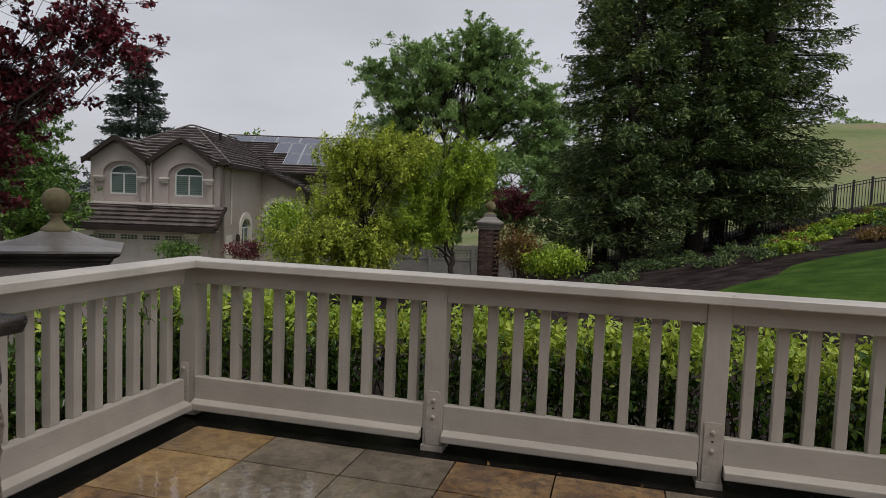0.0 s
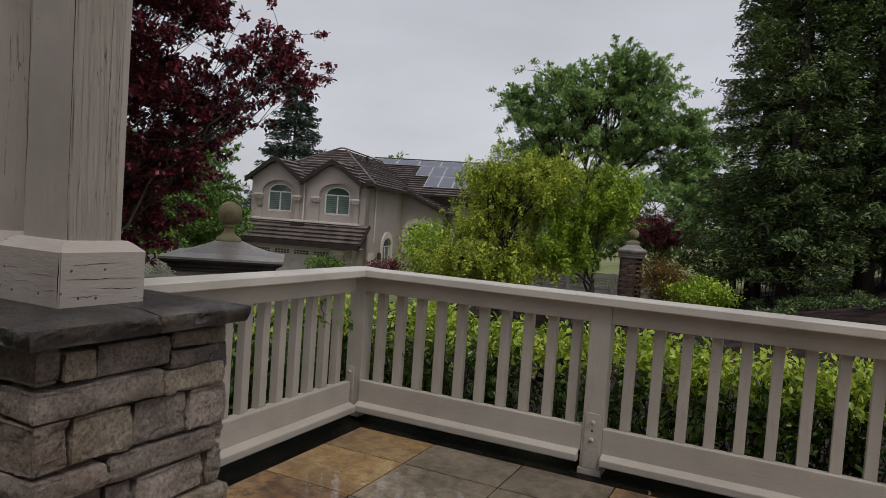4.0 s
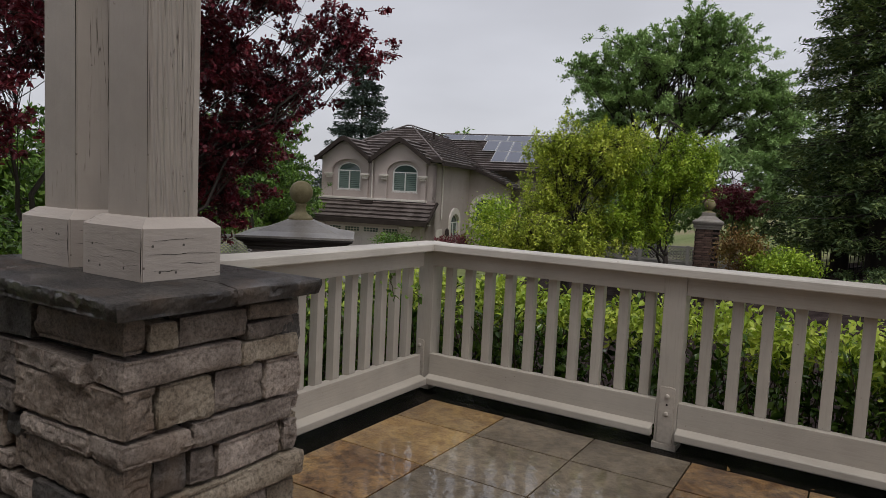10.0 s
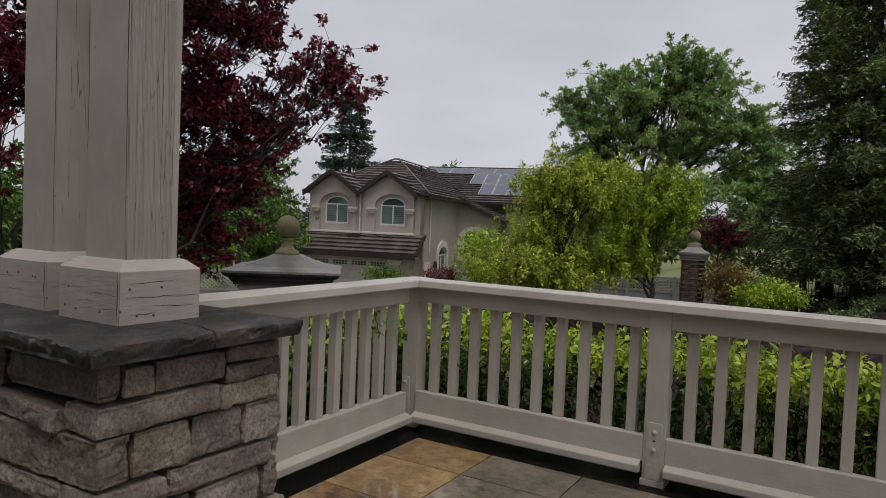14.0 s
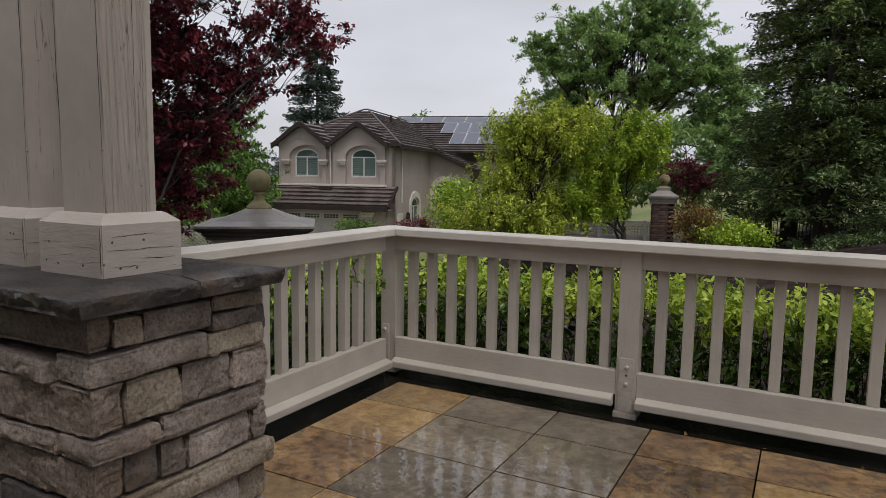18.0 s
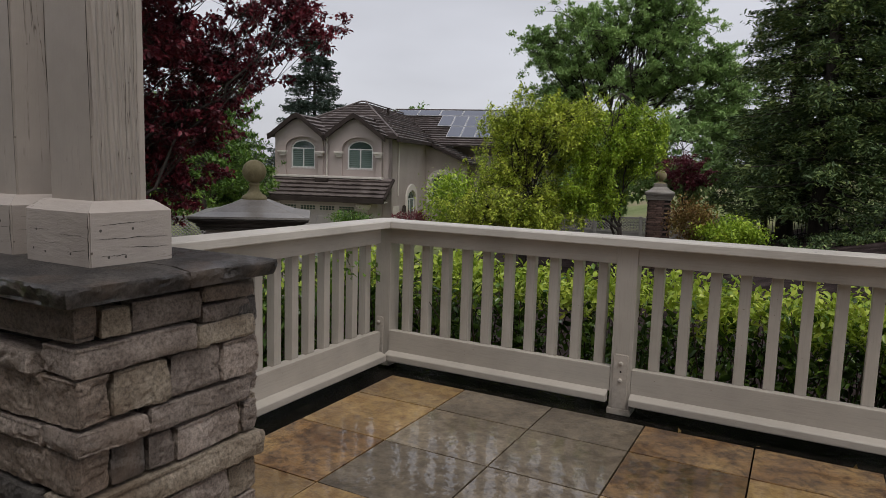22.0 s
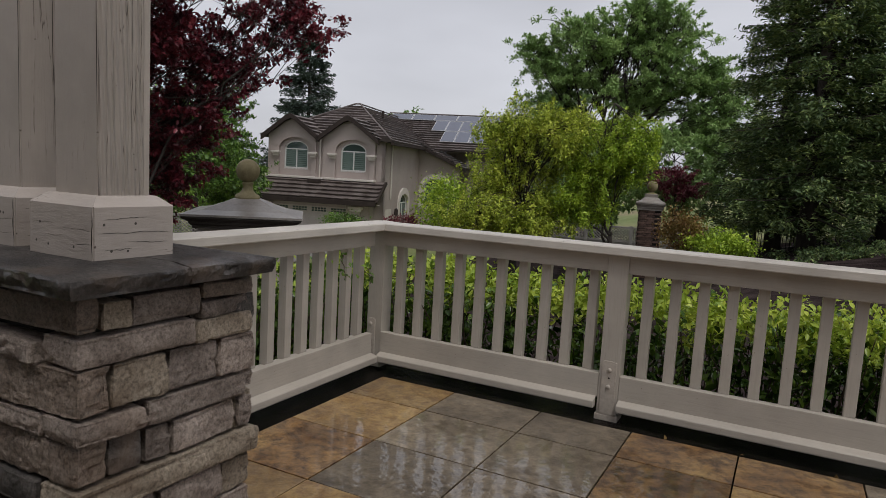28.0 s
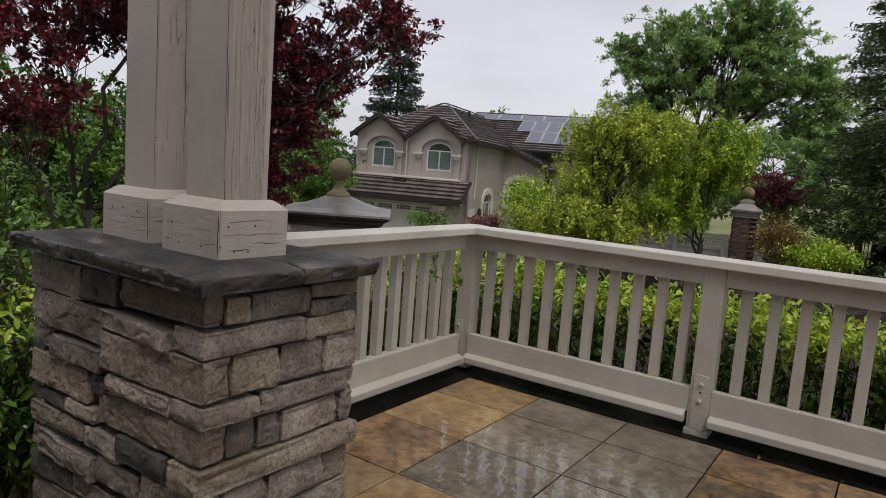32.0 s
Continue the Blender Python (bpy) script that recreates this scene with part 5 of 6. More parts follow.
part("back_wall", boxed(-7.17, 13.0, 15.6, 15.8, 0, 6.5), M_STUCCO, house)
part("west_wall", boxed(-7.17, -6.97, 0.1, 15.6, 0, 6.2), M_STUCCO, house)
bm = bmesh.new()
tube(bm, [(-2.6, 7.5, 8.1), (-2.6, 7.5, 8.62)], [0.09, 0.09], 8)
part("vent_pipe", bm, M_FASCIA, house)

# solar panels on the rear slope
M_SOLAR, sn, sl, sb = material("solar_cell", 0.18, 0.0, 0.8)
sb.inputs["Base Color"].default_value = (0.11, 0.12, 0.16, 1)
M_SOLAR_FRAME = two_scale("solar_frame", (0.55, 0.55, 0.56), (0.62, 0.62, 0.63), (0.68, 0.68, 0.69), rough=0.4, metal=0.3, bump=0.02)
e0, e1 = Vector((0.0, 9.8, 6.2)), Vector((0.0, 15.5, 9.1))
up = (e1 - e0).normalized()
tilt = math.degrees(math.atan2(e1.z - e0.z, e1.y - e0.y))


def solar_panel(x, along, w, h):
    p = e0 + up * along + Vector((x, 0, 0)) + Vector((0, -math.sin(radians(tilt)), math.cos(radians(tilt)))) * 0.2
    pan = empty("solar_panel")
    pan.parent = house
    pan.matrix_local = pose(*p, tilt, 0, 0)
    part("frame", boxed(0, w, 0, h, -0.04, 0.0), M_SOLAR_FRAME, pan)
    part("cell_sheet", boxed(0.04, w - 0.04, 0.04, h - 0.04, 0.003, 0.006), M_SOLAR, pan)


for k in range(5):
    solar_panel(-4.1 + k * 1.78, 5.05, 1.74, 1.05)
for k in range(4):
    solar_panel(-0.3 + k * 1.06, 3.1, 1.03, 1.88)
for k in range(3):
    solar_panel(0.76 + k * 1.06, 1.15, 1.03, 1.88)


# ---- trees ----
def at(x, y, dz=0.0):
    return (x, y, ground_z(x, y) + dz)


broadleaf("spring_tree", at(-4.9, 15.0), 1.6, [((-4.7, 14.9, 2.2), (1.9, 1.6, 1.3)), ((-3.9, 15.0, 2.9), (1.1, 1.2, 0.75)), ((-5.4, 14.6, 1.3), (0.9, 1.0, 1.1)), ((-5.95, 14.2, 0.0), (0.8, 0.9, 0.75)), ((-4.6, 14.6, 0.6), (1.7, 1.3, 0.9)), ((-5.0, 14.7, 2.95), (0.8, 0.9, 0.5)), ((-5.0, 14.4, -0.2), (1.6, 1.0, 0.5))],
          190, 42, 0.085, L_YELLOW, M_BARK, 3, 0.12, "yellow-green spring tree with drooping leafy twigs", spread=0.42, droop=0.75, fork=0.2, twigs=6, puff=0.12, up=1.4, hang=1.0, lumps=7, oval=True)
broadleaf("spring_tree", at(-2.2, 15.7), 1.5, [((-2.4, 15.7, 2.6), (1.3, 1.4, 1.25)), ((-2.0, 15.8, 1.9), (0.8, 0.9, 0.6)), ((-3.2, 15.4, 1.2), (1.0, 1.1, 0.8)), ((-3.2, 15.4, 0.5), (0.8, 0.9, 0.5))],
          100, 42, 0.085, L_SPRING, M_BARK, 4, 0.11, "fresh green spring tree on a dark trunk beside the brick pier", spread=0.4, droop=0.6, fork=0.4, twigs=6, puff=0.12, up=1.4, hang=0.8, lumps=7, oval=True)
broadleaf("shade_tree", at(-8.2, 37.3), 6.0, [((-8.7, 37, 9.9), (3.2, 3.0, 2.2)), ((-12.2, 36, 8.4), (1.4, 2.0, 1.6)), ((-5.0, 37.5, 9.9), (2.2, 2.4, 1.8)), ((-2.8, 38, 7.6), (1.4, 2.0, 1.4)), ((-6.5, 37.5, 6.6), (3.0, 3.0, 1.6)), ((-10.8, 36.5, 6.0), (2.0, 2.4, 1.4)), ((-3.0, 38, 4.6), (1.4, 2, 1.3)), ((-6.8, 37, 11.4), (1.4, 1.5, 1.0)), ((-1.4, 38, 5.9), (1.6, 2.0, 1.7)), ((-4.4, 37.6, 7.9), (2.2, 2.2, 1.5)), ((-10.4, 36.6, 8.0), (2.0, 2.0, 1.5)), ((-0.8, 38, 3.2), (1.8, 2, 1.4))],
          290, 60, 0.19, L_OAK, M_BARK, 5, 0.40, "tall broad-crowned green tree behind the garden", spread=0.85, twigs=6, fork=0.55, puff=0.28, up=1.5, aspect=0.5, lumps=8)
REDWOODS = [((2.9, 20.4), 16.5, 3.3, 11), ((5.1, 21.2), 22, 3.3, 12), ((7.2, 22.0), 24, 2.7, 13), ((6.2, 24.0), 21, 2.7, 16), ((1.9, 22.4), 12.5, 2.6, 14)]
for (x, y), h, r, s in REDWOODS:
    tagged(conifer("redwood", at(x, y), h, r, 0.2, L_REDWOOD, M_BARK, s, bare=0.09 if x < 6 else 0.05, levels=int(h * 2.3), per_level=7, spray=16, power=0.75, sag=0.3, gap=0.27, thin=0.14, droop=0.42, label="tall dark green redwood with sagging boughs"), group="redwoods by the fence")
conifer("fir", (-41.6, 50.4, -3.2), 18.3, 5.6, 0.42, L_CONIFER, M_BARK, 21, label="grey-green fir beyond the house roof", levels=30, per_level=8, spray=12, gap=0.5, bare=0.25, thin=0.2, droop=0.5, power=0.7)
broadleaf("plum_tree", at(-5.5, 0.25), 1.5, [((-4.43, 4.03, 3.5), (0.62, 0.62, 0.45)), ((-4.95, 3.7, 2.9), (0.6, 0.6, 0.42)), ((-5.35, 3.15, 2.2), (0.6, 0.6, 0.45)), ((-5.75, 2.7, 0.95), (0.45, 0.45, 0.6)), ((-5.6, 3.1, 1.4), (0.55, 0.55, 0.65)),
                                              ((-5.25, 3.0, 4.15), (0.7, 0.7, 0.5)), ((-5.3, -0.3, 2.9), (0.9, 0.9, 0.7)), ((-5.4, -0.6, 1.75), (0.55, 0.6, 0.3)), ((-5.2, 1.6, 3.1), (1.0, 1.1, 0.8)), ((-5.2, 1.2, 4.6), (1.7, 1.9, 0.8)), ((-5.7, 2.1, 1.7), (0.55, 0.7, 0.5)), ((-5.6, 2.6, 1.5), (0.6, 0.6, 0.55)), ((-5.2, 2.6, 2.75), (0.65, 0.65, 0.5))],
          350, 36, 0.072, L_MAPLE, M_BARK, 8, 0.10, "dark red purple-leaf plum tree with grey limbs", spread=0.3, twigs=6, fork=0.3, aspect=0.55, puff=0.095, up=1.0, limb=0.34, lift=-0.15, oval=True, branch=0.05)
for x, y, z, r, h, s in ((-17.6, 14.4, 1.7, 1.7, 1.7, 41), (-15.8, 11.0, 1.2, 1.5, 1.5, 42), (-20.5, 17.0, 2.6, 2.2, 2.2, 43), (-13.5, 4.8, 1.3, 2.4, 1.9, 44), (-12.0, 0.6, 1.6, 2.6, 2.0, 45), (-10.5, -3.2, 1.4, 2.2, 1.9, 46), (-19.4, 16.9, 1.3, 1.6, 2.2, 48), (-22.8, 19.5, 1.8, 2.6, 2.8, 49), (-9.6, 1.9, 0.6, 1.5, 1.5, 50), (-22.4, 19.9, 1.4, 1.2, 2.3, 57), (-26.6, 23.8, 3.3, 2.1, 2.8, 58)):
    b = at(x, y)
    tagged(broadleaf("garden_tree", b, max(0.8, z - b[2]), [((x, y, z), (r, r, h)), ((x + 0.4 * r, y + 0.3 * r, z - 0.65 * h), (r * 0.8, r * 0.8, h * 0.7)), ((x - 0.45 * r, y + 0.15 * r, z + 0.3 * h), (r * 0.6, r * 0.6, h * 0.6))],
                     70, 26, 0.16, L_GREEN, M_BARK, s, 0.12, "leafy green garden tree by the drive", spread=min(0.6, 0.45 * r), twigs=5, puff=0.16, lumps=7), group="garden trees by the drive")
broadleaf("red_maple", at(-2.0, 25.8), 1.6, [((-2.2, 25.8, 1.7), (1.0, 0.9, 0.55)), ((-1.5, 25.9, 1.3), (0.6, 0.7, 0.4))], 40, 20, 0.14, L_RED, M_BARK, 9, 0.07, "small weeping red-leaved maple", spread=0.32, droop=1.0, puff=0.13)
for x, y, z, r, h, s in ((-3.5, 30, 2.2, 2.6, 1.8, 51), (1.0, 29, 2.5, 2.8, 2.2, 52), (-8, 31, 1.5, 2.8, 1.8, 53)):
    b = at(x, y)
    tagged(broadleaf("far_tree", b, max(0.8, z - b[2]), [((x, y, z), (r, r, h)), ((x + 0.9, y, z - 1.3), (r * 0.8, r * 0.8, h * 0.6))], 70, 26, 0.25, L_OAK, M_BARK, s, 0.14, "dense green tree beyond the fence", spread=0.6, twigs=5, puff=0.2), group="trees beyond the fence")

for x, y, z0, z, r, s in ((-33.4, 56.1, -3.0, 6.0, 2.4, 55), (43.1, 139.5, 12.0, 19.6, 3.4, 56)):
    tagged(broadleaf("distant_tree", (x, y, z0), (z - z0) * 0.8, [((x, y, z), (r, r, r * 0.6)), ((x + r * 0.7, y, z - 0.3 * r), (r * 0.7, r * 0.7, r * 0.4))], 26, 22, 0.42, L_OAK, M_BARK, s, 0.2, "small rounded tree far off on the skyline", spread=0.8, puff=0.4), group="trees on the skyline")

# ---- shrubs and hedges ----
shrub("round_bush", (0.75, 16.2, -0.2), (0.85, 0.75, 0.42), 5200, 0.09, L_SPRING, 61, "rounded bright yellow-green bush beside the brick pier", ground_z=ground_z(0.75, 16.2))
shrub("rusty_bush", (-0.35, 16.5, 0.05), (0.7, 0.6, 0.6), 3400, 0.085, L_RUST, 62, "reddish-brown bush beside the brick pier", ground_z=ground_z(-0.35, 16.5))
shrub("drive_bush", (-15.1, 20.6, -1.0), (0.9, 0.9, 0.5), 1500, 0.12, L_GREEN, 63, "low spiky green bush by the driveway", ground_z=ground_z(-15.1, 20.6))
shrub("house_bush", (-12.7, 25.6, -0.3), (1.5, 1.5, 1.5), 5200, 0.16, L_SPRING, 64, "tall bright green bush before the house wall", ground_z=ground_z(-12.7, 25.6))
shrub("purple_bush", (-14.9, 25.2, -1.3), (0.9, 0.8, 0.6), 1600, 0.12, L_RED, 65, "purplish bush at the foot of the house", ground_z=ground_z(-14.9, 25.2))
rng = random.Random(77)
for k in range(26):
    a = (k / 25) ** 0.8
    x, y = 6.5 + 4.4 * a + rng.uniform(-0.45, 0.35), 16.2 + 5.6 * a + rng.uniform(-0.7, 0.9)
    if k % 6 == 5:
        x, y = x + 1.2, y - 1.6
    r = rng.uniform(0.3, 0.6)
    tagged(shrub("ground_cover", (x, y, ground_z(x, y) + 0.16), (r, r, 0.2), 620, 0.1, (L_SPRING, L_GREEN, L_SPRING, L_RUST)[(k * 7 // 3) % 4], 200 + k, "low mound of bright green ground cover on mulch", stems=5, category="ground cover"), group="ground cover on the bank")
for k in range(30):
    x = 2.0 + rng.uniform(0, 5.8)
    y = 15.6 + rng.uniform(-0.9, 3.8) + 0.12 * x
    tagged(shrub("fern_clump", (x, y, ground_z(x, y) + 0.12), (0.4, 0.4, 0.2), 320, 0.09, L_REDWOOD, 300 + k, "dark low green clump under the redwoods", stems=4, category="plant"), group="clumps under the redwoods")
for k, (x, y, z, r) in enumerate(((-2.6, -2.6, 0.25, 0.7), (-3.6, -1.4, 0.3, 0.9), (-3.3, -3.6, 0.4, 0.9), (-7.5, 0.5, 0.3, 1.0), (-7.0, -2.4, 0.5, 1.1), (-8.0, 3.0, 0.0, 1.0))):
    tagged(shrub("garden_shrub", (x, y, z), (r, r, r * 0.8), 2200, 0.085, L_HEDGE, 400 + k, "leafy green garden shrub behind the pier", ground_z=ground_z(x, y)), group="shrubs behind the pier")


def hedge(name, x0, x1, y0, y1, z0, z1, seed, count, label, fresh=0.75):
    """A clipped hedge: bare stems below, dark leaves in tufts, yellow-green new leaves standing up on top."""
    rng = np.random.default_rng(seed)
    ox, oy, h = (x0 + x1) / 2, (y0 + y1) / 2, z1 - z0
    thing = empty(name, (ox, oy, z0))
    bm = bmesh.new()
    tips = []
    for _ in range(int(26 * (x1 - x0) * (y1 - y0) / 0.8)):
        s = np.array([rng.uniform(x0, x1) - ox, rng.uniform(y0, y1) - oy, 0.0])
        for _ in range(3):
            e = s + np.array([*(rng.normal(size=2) * 0.16), h * rng.uniform(0.55, 0.97)])
            m = (s + e) / 2 + rng.normal(size=3) * 0.07
            tube(bm, bezier(s, m, e, 5), np.linspace(0.009, 0.003, 5), 4)
            tips.append((s, m, e))
    part("branchwork", bm, M_STEM, thing)
    t = rng.uniform(0.12, 1.0, count) ** 0.42
    q = np.array(tips)[rng.integers(0, len(tips), count)]
    p = ((1 - t) ** 2)[:, None] * q[:, 0] + (2 * t * (1 - t))[:, None] * q[:, 1] + (t ** 2)[:, None] * q[:, 2] + rng.normal(size=(count, 3)) * 0.05
    p[:, 1] = np.maximum(p[:, 1], y0 - oy - 0.14)
    leaf_mesh("foliage", p, 0.068, L_HEDGE, thing, rng, 0.5, 0.9, -0.3, oval=True)
    m = int(count * fresh)
    k = int(150 * (x1 - x0) * (y1 - y0))
    tuft = np.stack([rng.uniform(x0 - ox, x1 - ox, k), rng.uniform(y0 - oy, y1 - oy, k), h * rng.uniform(0.8, 0.985, k)], 1)
    p = tuft[rng.integers(0, k, m)] + rng.normal(size=(m, 3)) * [0.04, 0.04, 0.05]
    leaf_mesh("new_growth", p, 0.052, L_HEDGE_TIP, thing, rng, 0.46, 0.9, -0.6, "yellow-green new leaves", oval=True)
    return tagged(thing, label, "hedge", kind="stuff")


hedge("hedge", -0.9, 6.2, 0.42, 1.15, -0.42, 0.66, 31, 13500, "clipped leafy hedge with yellow-green new growth along the porch", 1.0)
hedge("hedge", -1.45, -0.55, -4.4, 0.4, -0.42, 0.66, 32, 12000, "leafy hedge with bare stems beside the stone pier", 0.18)


# ---- gate piers ----
M_BRICK = two_scale("pier_brick", (0.075, 0.046, 0.038), (0.115, 0.07, 0.056), (0.16, 0.105, 0.086), big=9, fine=45, rough=0.85, bump=0.6, dist=0.01, vary=0.4)
M_CAST = two_scale("cast_stone", (0.2, 0.178, 0.158), (0.265, 0.238, 0.212), (0.33, 0.3, 0.27), big=2, fine=30, rough=0.3, bump=0.25)
M_CAST_DARK = two_scale("dark_cornice", (0.03, 0.024, 0.02), (0.05, 0.042, 0.036), (0.075, 0.062, 0.055), big=3, fine=20, rough=0.6, bump=0.4)
M_BALL = two_scale("mossy_ball", (0.15, 0.122, 0.055), (0.235, 0.195, 0.1), (0.33, 0.28, 0.165), big=3, fine=40, rough=0.7, bump=0.3)


def square_rings(bm, rows, place):
    """A solid of square section from (half width, height) pairs."""
    rings = [[bm.verts.new((place[0] + sx * h, place[1] + sy * h, place[2] + z)) for sx, sy in ((-1, -1), (1, -1), (1, 1), (-1, 1))] for h, z in rows]
    for u, v in zip(rings, rings[1:]):
        for k in range(4):
            bm.faces.new((u[k], u[(k + 1) % 4], v[(k + 1) % 4], v[k]))
    bm.faces.new(rings[0][::-1])
    bm.faces.new(rings[-1])
    return bm


def brick_shaft(pier_, half, top):
    """Courses of rough bricks round a square shaft, each one laid by itself."""
    rng_ = random.Random(14)
    kinds = []
    for k in range(5):
        bm = boxed(-0.11, 0.11, -0.05, 0.05, -0.031, 0.031, 0.004)
        for v in bm.verts:
            v.co += Vector([rng_.uniform(-0.004, 0.004) for _ in range(3)])
        me = bpy.data.meshes.new("brick")
        bm.to_mesh(me)
        bm.free()
        kinds.append(me)
    rows_ = int(top / 0.07)
    for r in range(rows_):
        for side in range(4):
            turn = Matrix.Rotation(side * math.pi / 2, 4, "Z")
            for k in range(3):
                x = -half + 0.11 + k * 0.225 + (0.05 if r % 2 else -0.0)
                if x > half - 0.08:
                    continue
                ob = linked("brick", kinds[rng_.randrange(5)], M_BRICK, pier_)
                ob.matrix_local = turn @ pose(x, -half + 0.05 + rng_.uniform(-0.01, 0.008), 0.04 + r * (top - 0.005) / rows_, 0, 0, rng_.uniform(-2, 2))


def gate_pier(place, z_edge, half, rise, ball_r, ball_z, shaft_half, shaft_mat, cornice, label, rz):
    pier_ = empty("gate_pier", place, rz)
    z = z_edge - place[2]
    if shaft_mat is M_BRICK:
        part("shaft", square_rings(bmesh.new(), [(shaft_half - 0.018, 0), (shaft_half - 0.018, z - 0.2)], (0, 0, 0)), M_MORTAR, pier_)
        brick_shaft(pier_, shaft_half, z - 0.2)
    else:
        part("shaft", square_rings(bmesh.new(), [(shaft_half, 0), (shaft_half, z - 0.2)], (0, 0, 0)), shaft_mat, pier_)
    part("cornice", square_rings(bmesh.new(), [(shaft_half + (half - shaft_half) * q, z - h_) for q, h_ in ((0.03, 0.2), (0.3, 0.2), (0.32, 0.155), (0.5, 0.125), (0.55, 0.085), (0.62, 0.08), (0.9, 0.04), (0.94, 0.03), (0.94, 0.012), (1.0, 0.006), (1.0, 0.0))], (0, 0, 0)), cornice, pier_)
    part("cap", square_rings(bmesh.new(), [(half + 0.005, z), (half, z + 0.035), (half * 0.7, z + rise * 0.34), (half * 0.45, z + rise * 0.66), (ball_r * 1.2, z + rise * 0.96), (ball_r * 1.1, z + rise)], (0, 0, 0)), M_CAST, pier_)
    zb = ball_z - place[2]
    z1 = z + rise
    rise_ = zb - 0.94 * ball_r - z1
    part("neck", lathe(bmesh.new(), [(ball_r * r_, z1 + rise_ * h_) for r_, h_ in ((1.05, -0.05), (1.06, 0.1), (0.98, 0.18), (0.92, 0.24), (0.66, 0.34), (0.46, 0.52), (0.4, 0.72), (0.44, 0.84), (0.52, 0.9), (0.42, 0.97), (0.38, 1.0))], sides=24), M_BALL, pier_, smooth=True)
    bm = bmesh.new()
    bmesh.ops.create_uvsphere(bm, u_segments=28, v_segments=18, radius=ball_r, matrix=Matrix.Translation((0, 0, zb)))
    part("ball", bm, M_BALL, pier_, "mossy stone ball", smooth=True)
    return tagged(pier_, label, "pier", "gate piers")


gate_pier((-6.08, 5.08, ground_z(-6.08, 5.08)), 0.44, 0.96, 0.28, 0.205, 1.205, 0.72, M_STUCCO, M_CAST_DARK, "wide gate pier with pyramid cap and mossy stone ball", 39)
gate_pier((-1.5, 17.78, ground_z(-1.5, 17.78)), 0.79, 0.44, 0.30, 0.165, 1.33, 0.345, M_BRICK, M_CAST, "red brick gate pier with a stone cap and ball", 9)


# ---- fences ----
def iron_fence(name, pts, height, label, gap=0.115):
    """Black iron fence: posts at the points, two rails, thin pickets between."""
    f_ = empty(name, pts[0])
    o = Vector(pts[0])
    pick = None
    for a, b in zip(pts, pts[1:]):
        a, b = Vector(a) - o, Vector(b) - o
        for p in (a,) if b != Vector(pts[-1]) - o else (a, b):
            part("post", boxed(p.x - 0.04, p.x + 0.04, p.y - 0.04, p.y + 0.04, p.z - 0.1, p.z + height + 0.1, 0.006), M_IRON, f_)
        for z in (0.15, height - 0.12, height):
            part("rail", tube(bmesh.new(), [a + Vector((0, 0, z)), b + Vector((0, 0, z))], [0.022, 0.022], 4), M_IRON, f_)
        k = int((b - a).length / gap)
        for i in range(1, k):
            p = a.lerp(b, i / k)
            if pick is None:
                pick = part("picket", boxed(-0.011, 0.011, -0.011, 0.011, 0.05, height), M_IRON, f_)
                pick.location = p
            else:
                q = pick.copy()
                scene.collection.objects.link(q)
                q.location = p
    return tagged(f_, label, "fence", kind="structure")


def on_ground(pts):
    return [(x, y, ground_z(x, y)) for x, y in pts]


iron_fence("iron_fence", on_ground([(-5.2, 22.4), (-2.8, 22.6), (-0.4, 22.8), (2.0, 22.7), (4.3, 22.8), (6.4, 23.0), (8.5, 23.1)]), 1.15, "black iron picket fence behind the redwoods")
iron_fence("iron_fence", on_ground([(8.5, 23.1), (9.7, 24.6), (10.6, 25.5), (11.25, 25.6), (11.95, 25.8), (12.65, 26.0), (13.4, 26.2), (14.4, 26.4)]), 1.15, "black iron picket fence climbing the bank", 0.11)

M_LATTICE = two_scale("lattice_paint", (0.2, 0.19, 0.175), (0.27, 0.255, 0.235), (0.33, 0.31, 0.29), rough=0.6, bump=0.1)


def lattice_panel(p0, p1, z0, z1, board, label):
    """A fence panel: posts, frame, crossed laths and a solid board under them."""
    a, b = Vector((*p0, 0)), Vector((*p1, 0))
    run = (b - a).length
    pan = empty("lattice_panel", (p0[0], p0[1], z0), math.degrees(math.atan2(b.y - a.y, b.x - a.x)))
    h = z1 - z0
    for x in (0.0, run):
        part("post", boxed(x - 0.045, x + 0.045, -0.045, 0.045, -board, h + 0.06, 0.006), M_LATTICE, pan)
    for z in (0.0, h):
        part("rail", boxed(0.045, run - 0.045, -0.03, 0.03, z - 0.035, z + 0.03), M_LATTICE, pan)
    if board:
        part("board", boxed(0.045, run - 0.045, -0.012, 0.012, -board, -0.036), M_LATTICE, pan)
    bm = bmesh.new()
    for sgn in (1, -1):
        x = -h
        while x < run + h:
            lo, hi = (x, x + h) if sgn > 0 else (x + h, x)
            t0, t1 = 0.0, 1.0
            d = hi - lo
            for lim, s in ((0.05, 1), (run - 0.05, -1)):
                if d * s > 0:
                    t0 = max(t0, (lim - lo) / d) if s > 0 else max(t0, 0.0)
                tt = (lim - lo) / d
                if (s > 0) == (d > 0):
                    t0 = max(t0, tt)
                else:
                    t1 = min(t1, tt)
            if t1 - t0 > 0.05:
                u, v = Vector((lo + d * t0, 0.008 * sgn, 0.03 + (h - 0.06) * t0)), Vector((lo + d * t1, 0.008 * sgn, 0.03 + (h - 0.06) * t1))
                tube(bm, [u, v], [0.018, 0.018], 4)
            x += 0.115
    tagged(part("lathwork", bm, M_LATTICE, pan), kind="stuff")
    return tagged(pan, label, "fence", "lattice panels")


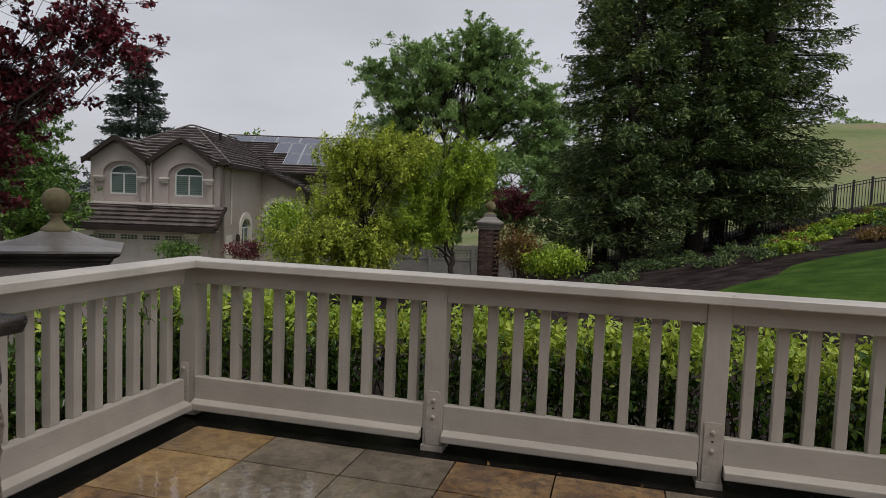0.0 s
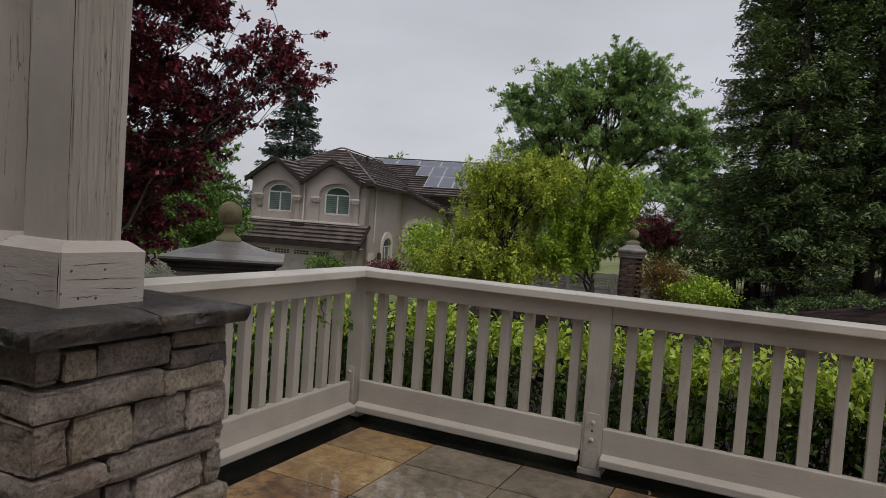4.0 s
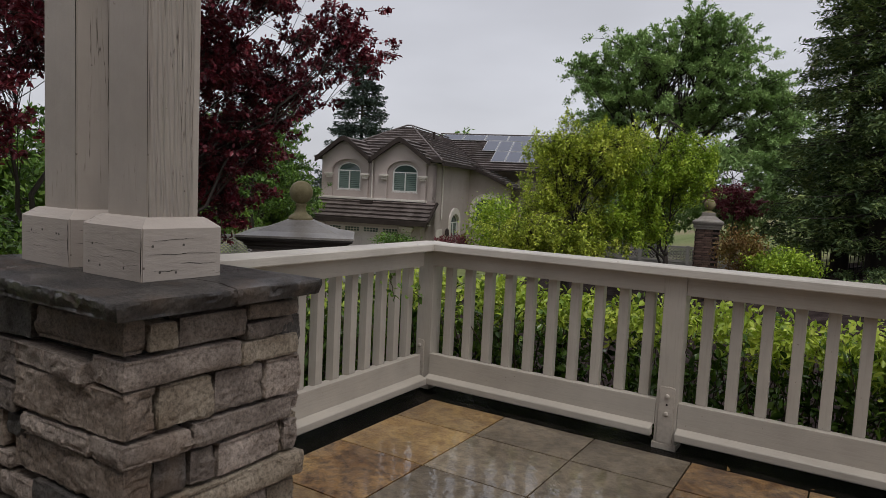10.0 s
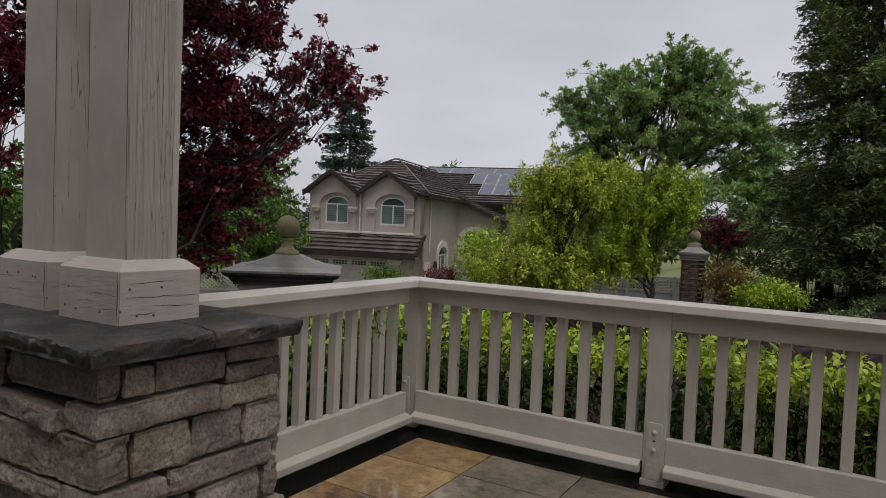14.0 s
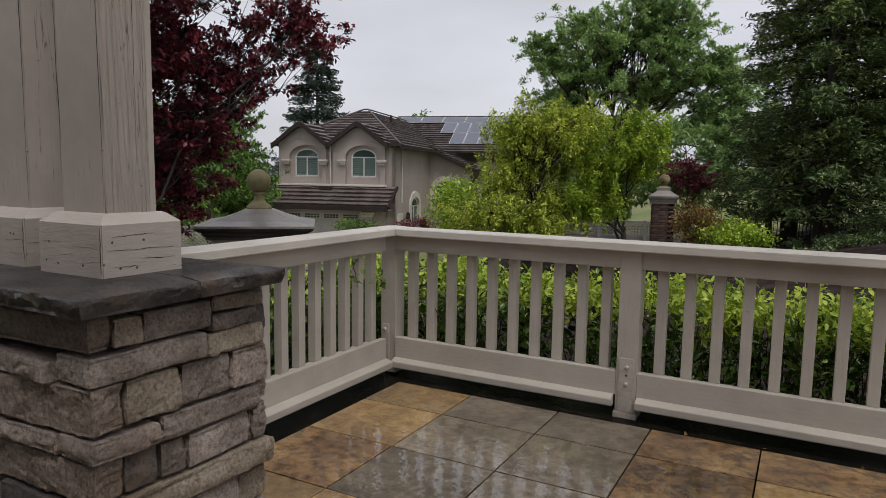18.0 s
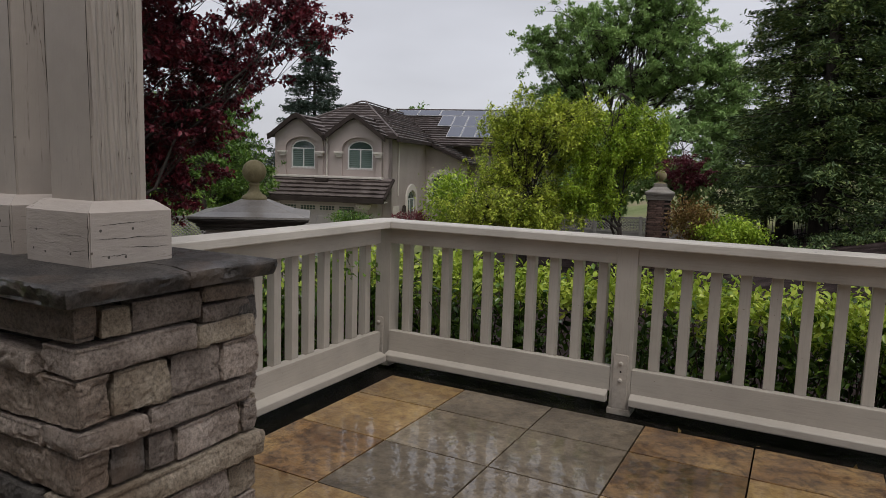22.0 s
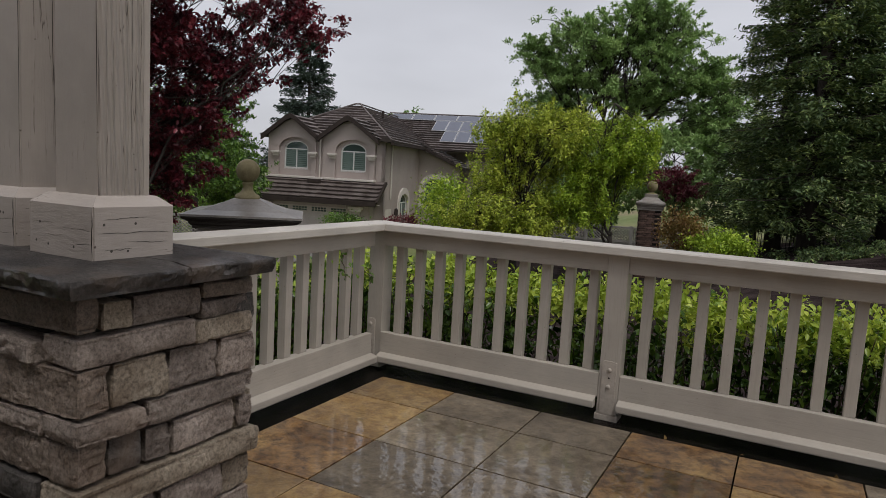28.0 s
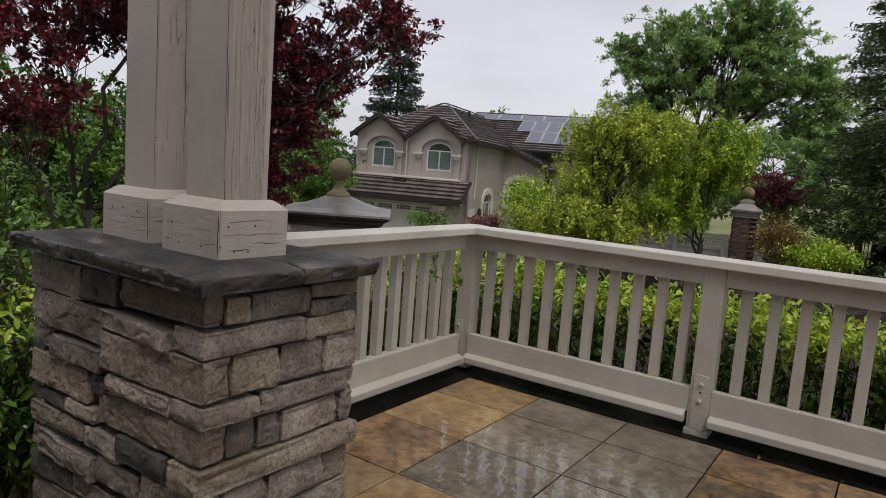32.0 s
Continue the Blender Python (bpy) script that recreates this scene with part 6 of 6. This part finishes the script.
for i in range(2, 6):
    x0 = -10.0 + i * 1.52
    lattice_panel((x0, 18.5 + 0.22 * i), (x0 + 1.5, 18.72 + 0.22 * i), -0.62, -0.14, 0.7, "weathered white lattice fence panel over a board")
lattice_panel((-0.6, 20.3), (1.0, 21.6), -0.35, -0.05, 0.5, "weathered white lattice fence panel over a board")
lattice_panel((-13.7, 8.2), (-12.2, 9.9), -0.75, -0.2, 0.6, "white lattice garden gate panel by the drive")

# driveway of the house
bm = bmesh.new()
rows = []
for k in range(9):
    y = -0.6 - k * 1.6
    row = []
    for x in (-7.4, -5.5, -3.5, -1.6):
        w = house.matrix_world @ Vector((x, y, 0))
        row.append(bm.verts.new((w.x, w.y, max(ground_z(w.x, w.y) + 0.05, -3.22 if k < 2 else -9))))
    rows.append(row)
for u, v in zip(rows, rows[1:]):
    for k in range(3):
        bm.faces.new((u[k], v[k], v[k + 1], u[k + 1]))
bmesh.ops.recalc_face_normals(bm, faces=list(bm.faces))
tagged(part("road", bm, M_ROAD), "pale wet concrete driveway", "driveway", kind="structure")


# ---- small things ----
def vine(place, seed, drop, label):
    """A stray climbing shoot with a few leaves."""
    rng = np.random.default_rng(seed)
    v = empty("vine", place)
    bm = bmesh.new()
    path = [(0, 0, 0)]
    for k in range(6):
        path.append((path[-1][0] + rng.normal() * 0.015, path[-1][1] + rng.normal() * 0.02, path[-1][2] - drop / 6))
    tube(bm, path, np.linspace(0.004, 0.002, 7), 5)
    part("shoot", bm, M_STEM, v)
    p = np.repeat(np.array(path), 2, axis=0) + rng.normal(size=(14, 3)) * 0.018
    leaf_mesh("foliage", p, 0.042, L_GREEN, v, rng, 0.7, 0.6, 0.6)
    return tagged(v, label, "vine", "stray shoots")


vine((FACE_X + 0.012, -0.42, 0.83), 1, 0.16, "stray green vine shoot through the railing")
vine((FACE_X + 0.01, -0.09, 0.72), 2, 0.12, "stray green vine shoot through the railing")

# rain drops along the lower edge of the cap rail
M_DROP, dn, dl, db = material("rain_drop", 0.02, 0, 0.8)
db.inputs["Base Color"].default_value = (0.95, 0.95, 0.95, 1)
db.inputs["IOR"].default_value = 1.33
db.inputs["Transmission Weight"].default_value = 1.0
rng = random.Random(3)
for k in range(8):
    bm = bmesh.new()
    r = rng.uniform(0.003, 0.006)
    bmesh.ops.create_uvsphere(bm, u_segments=8, v_segments=6, radius=r)
    d = part("rain_drop", bm, M_DROP, None, smooth=True)
    if k < 6:
        d.location = (0.15 + k * 0.6 + rng.uniform(-0.1, 0.1), FACE_Y - 0.056, 1.0)
    else:
        d.location = (FACE_X + 0.056, -0.2 - (k - 6) * 0.7, 1.0)
    tagged(d, "clear rain drop on the cap rail", "rain drop", "rain drops")

# fallen leaves and grit in the wet channel
for k in range(6):
    x = rng.uniform(0.1, 3.6)
    rg = np.random.default_rng(500 + k)
    d = empty("fallen_leaf", (x, rng.uniform(-0.1, -0.02), -0.028))
    leaf_mesh("blade", np.zeros((1, 3)), 0.035, L_RUST, d, rg, 0.5, 8.0)
    tagged(d, "small wet fallen leaf in the floor channel", "leaf", "fallen leaves")
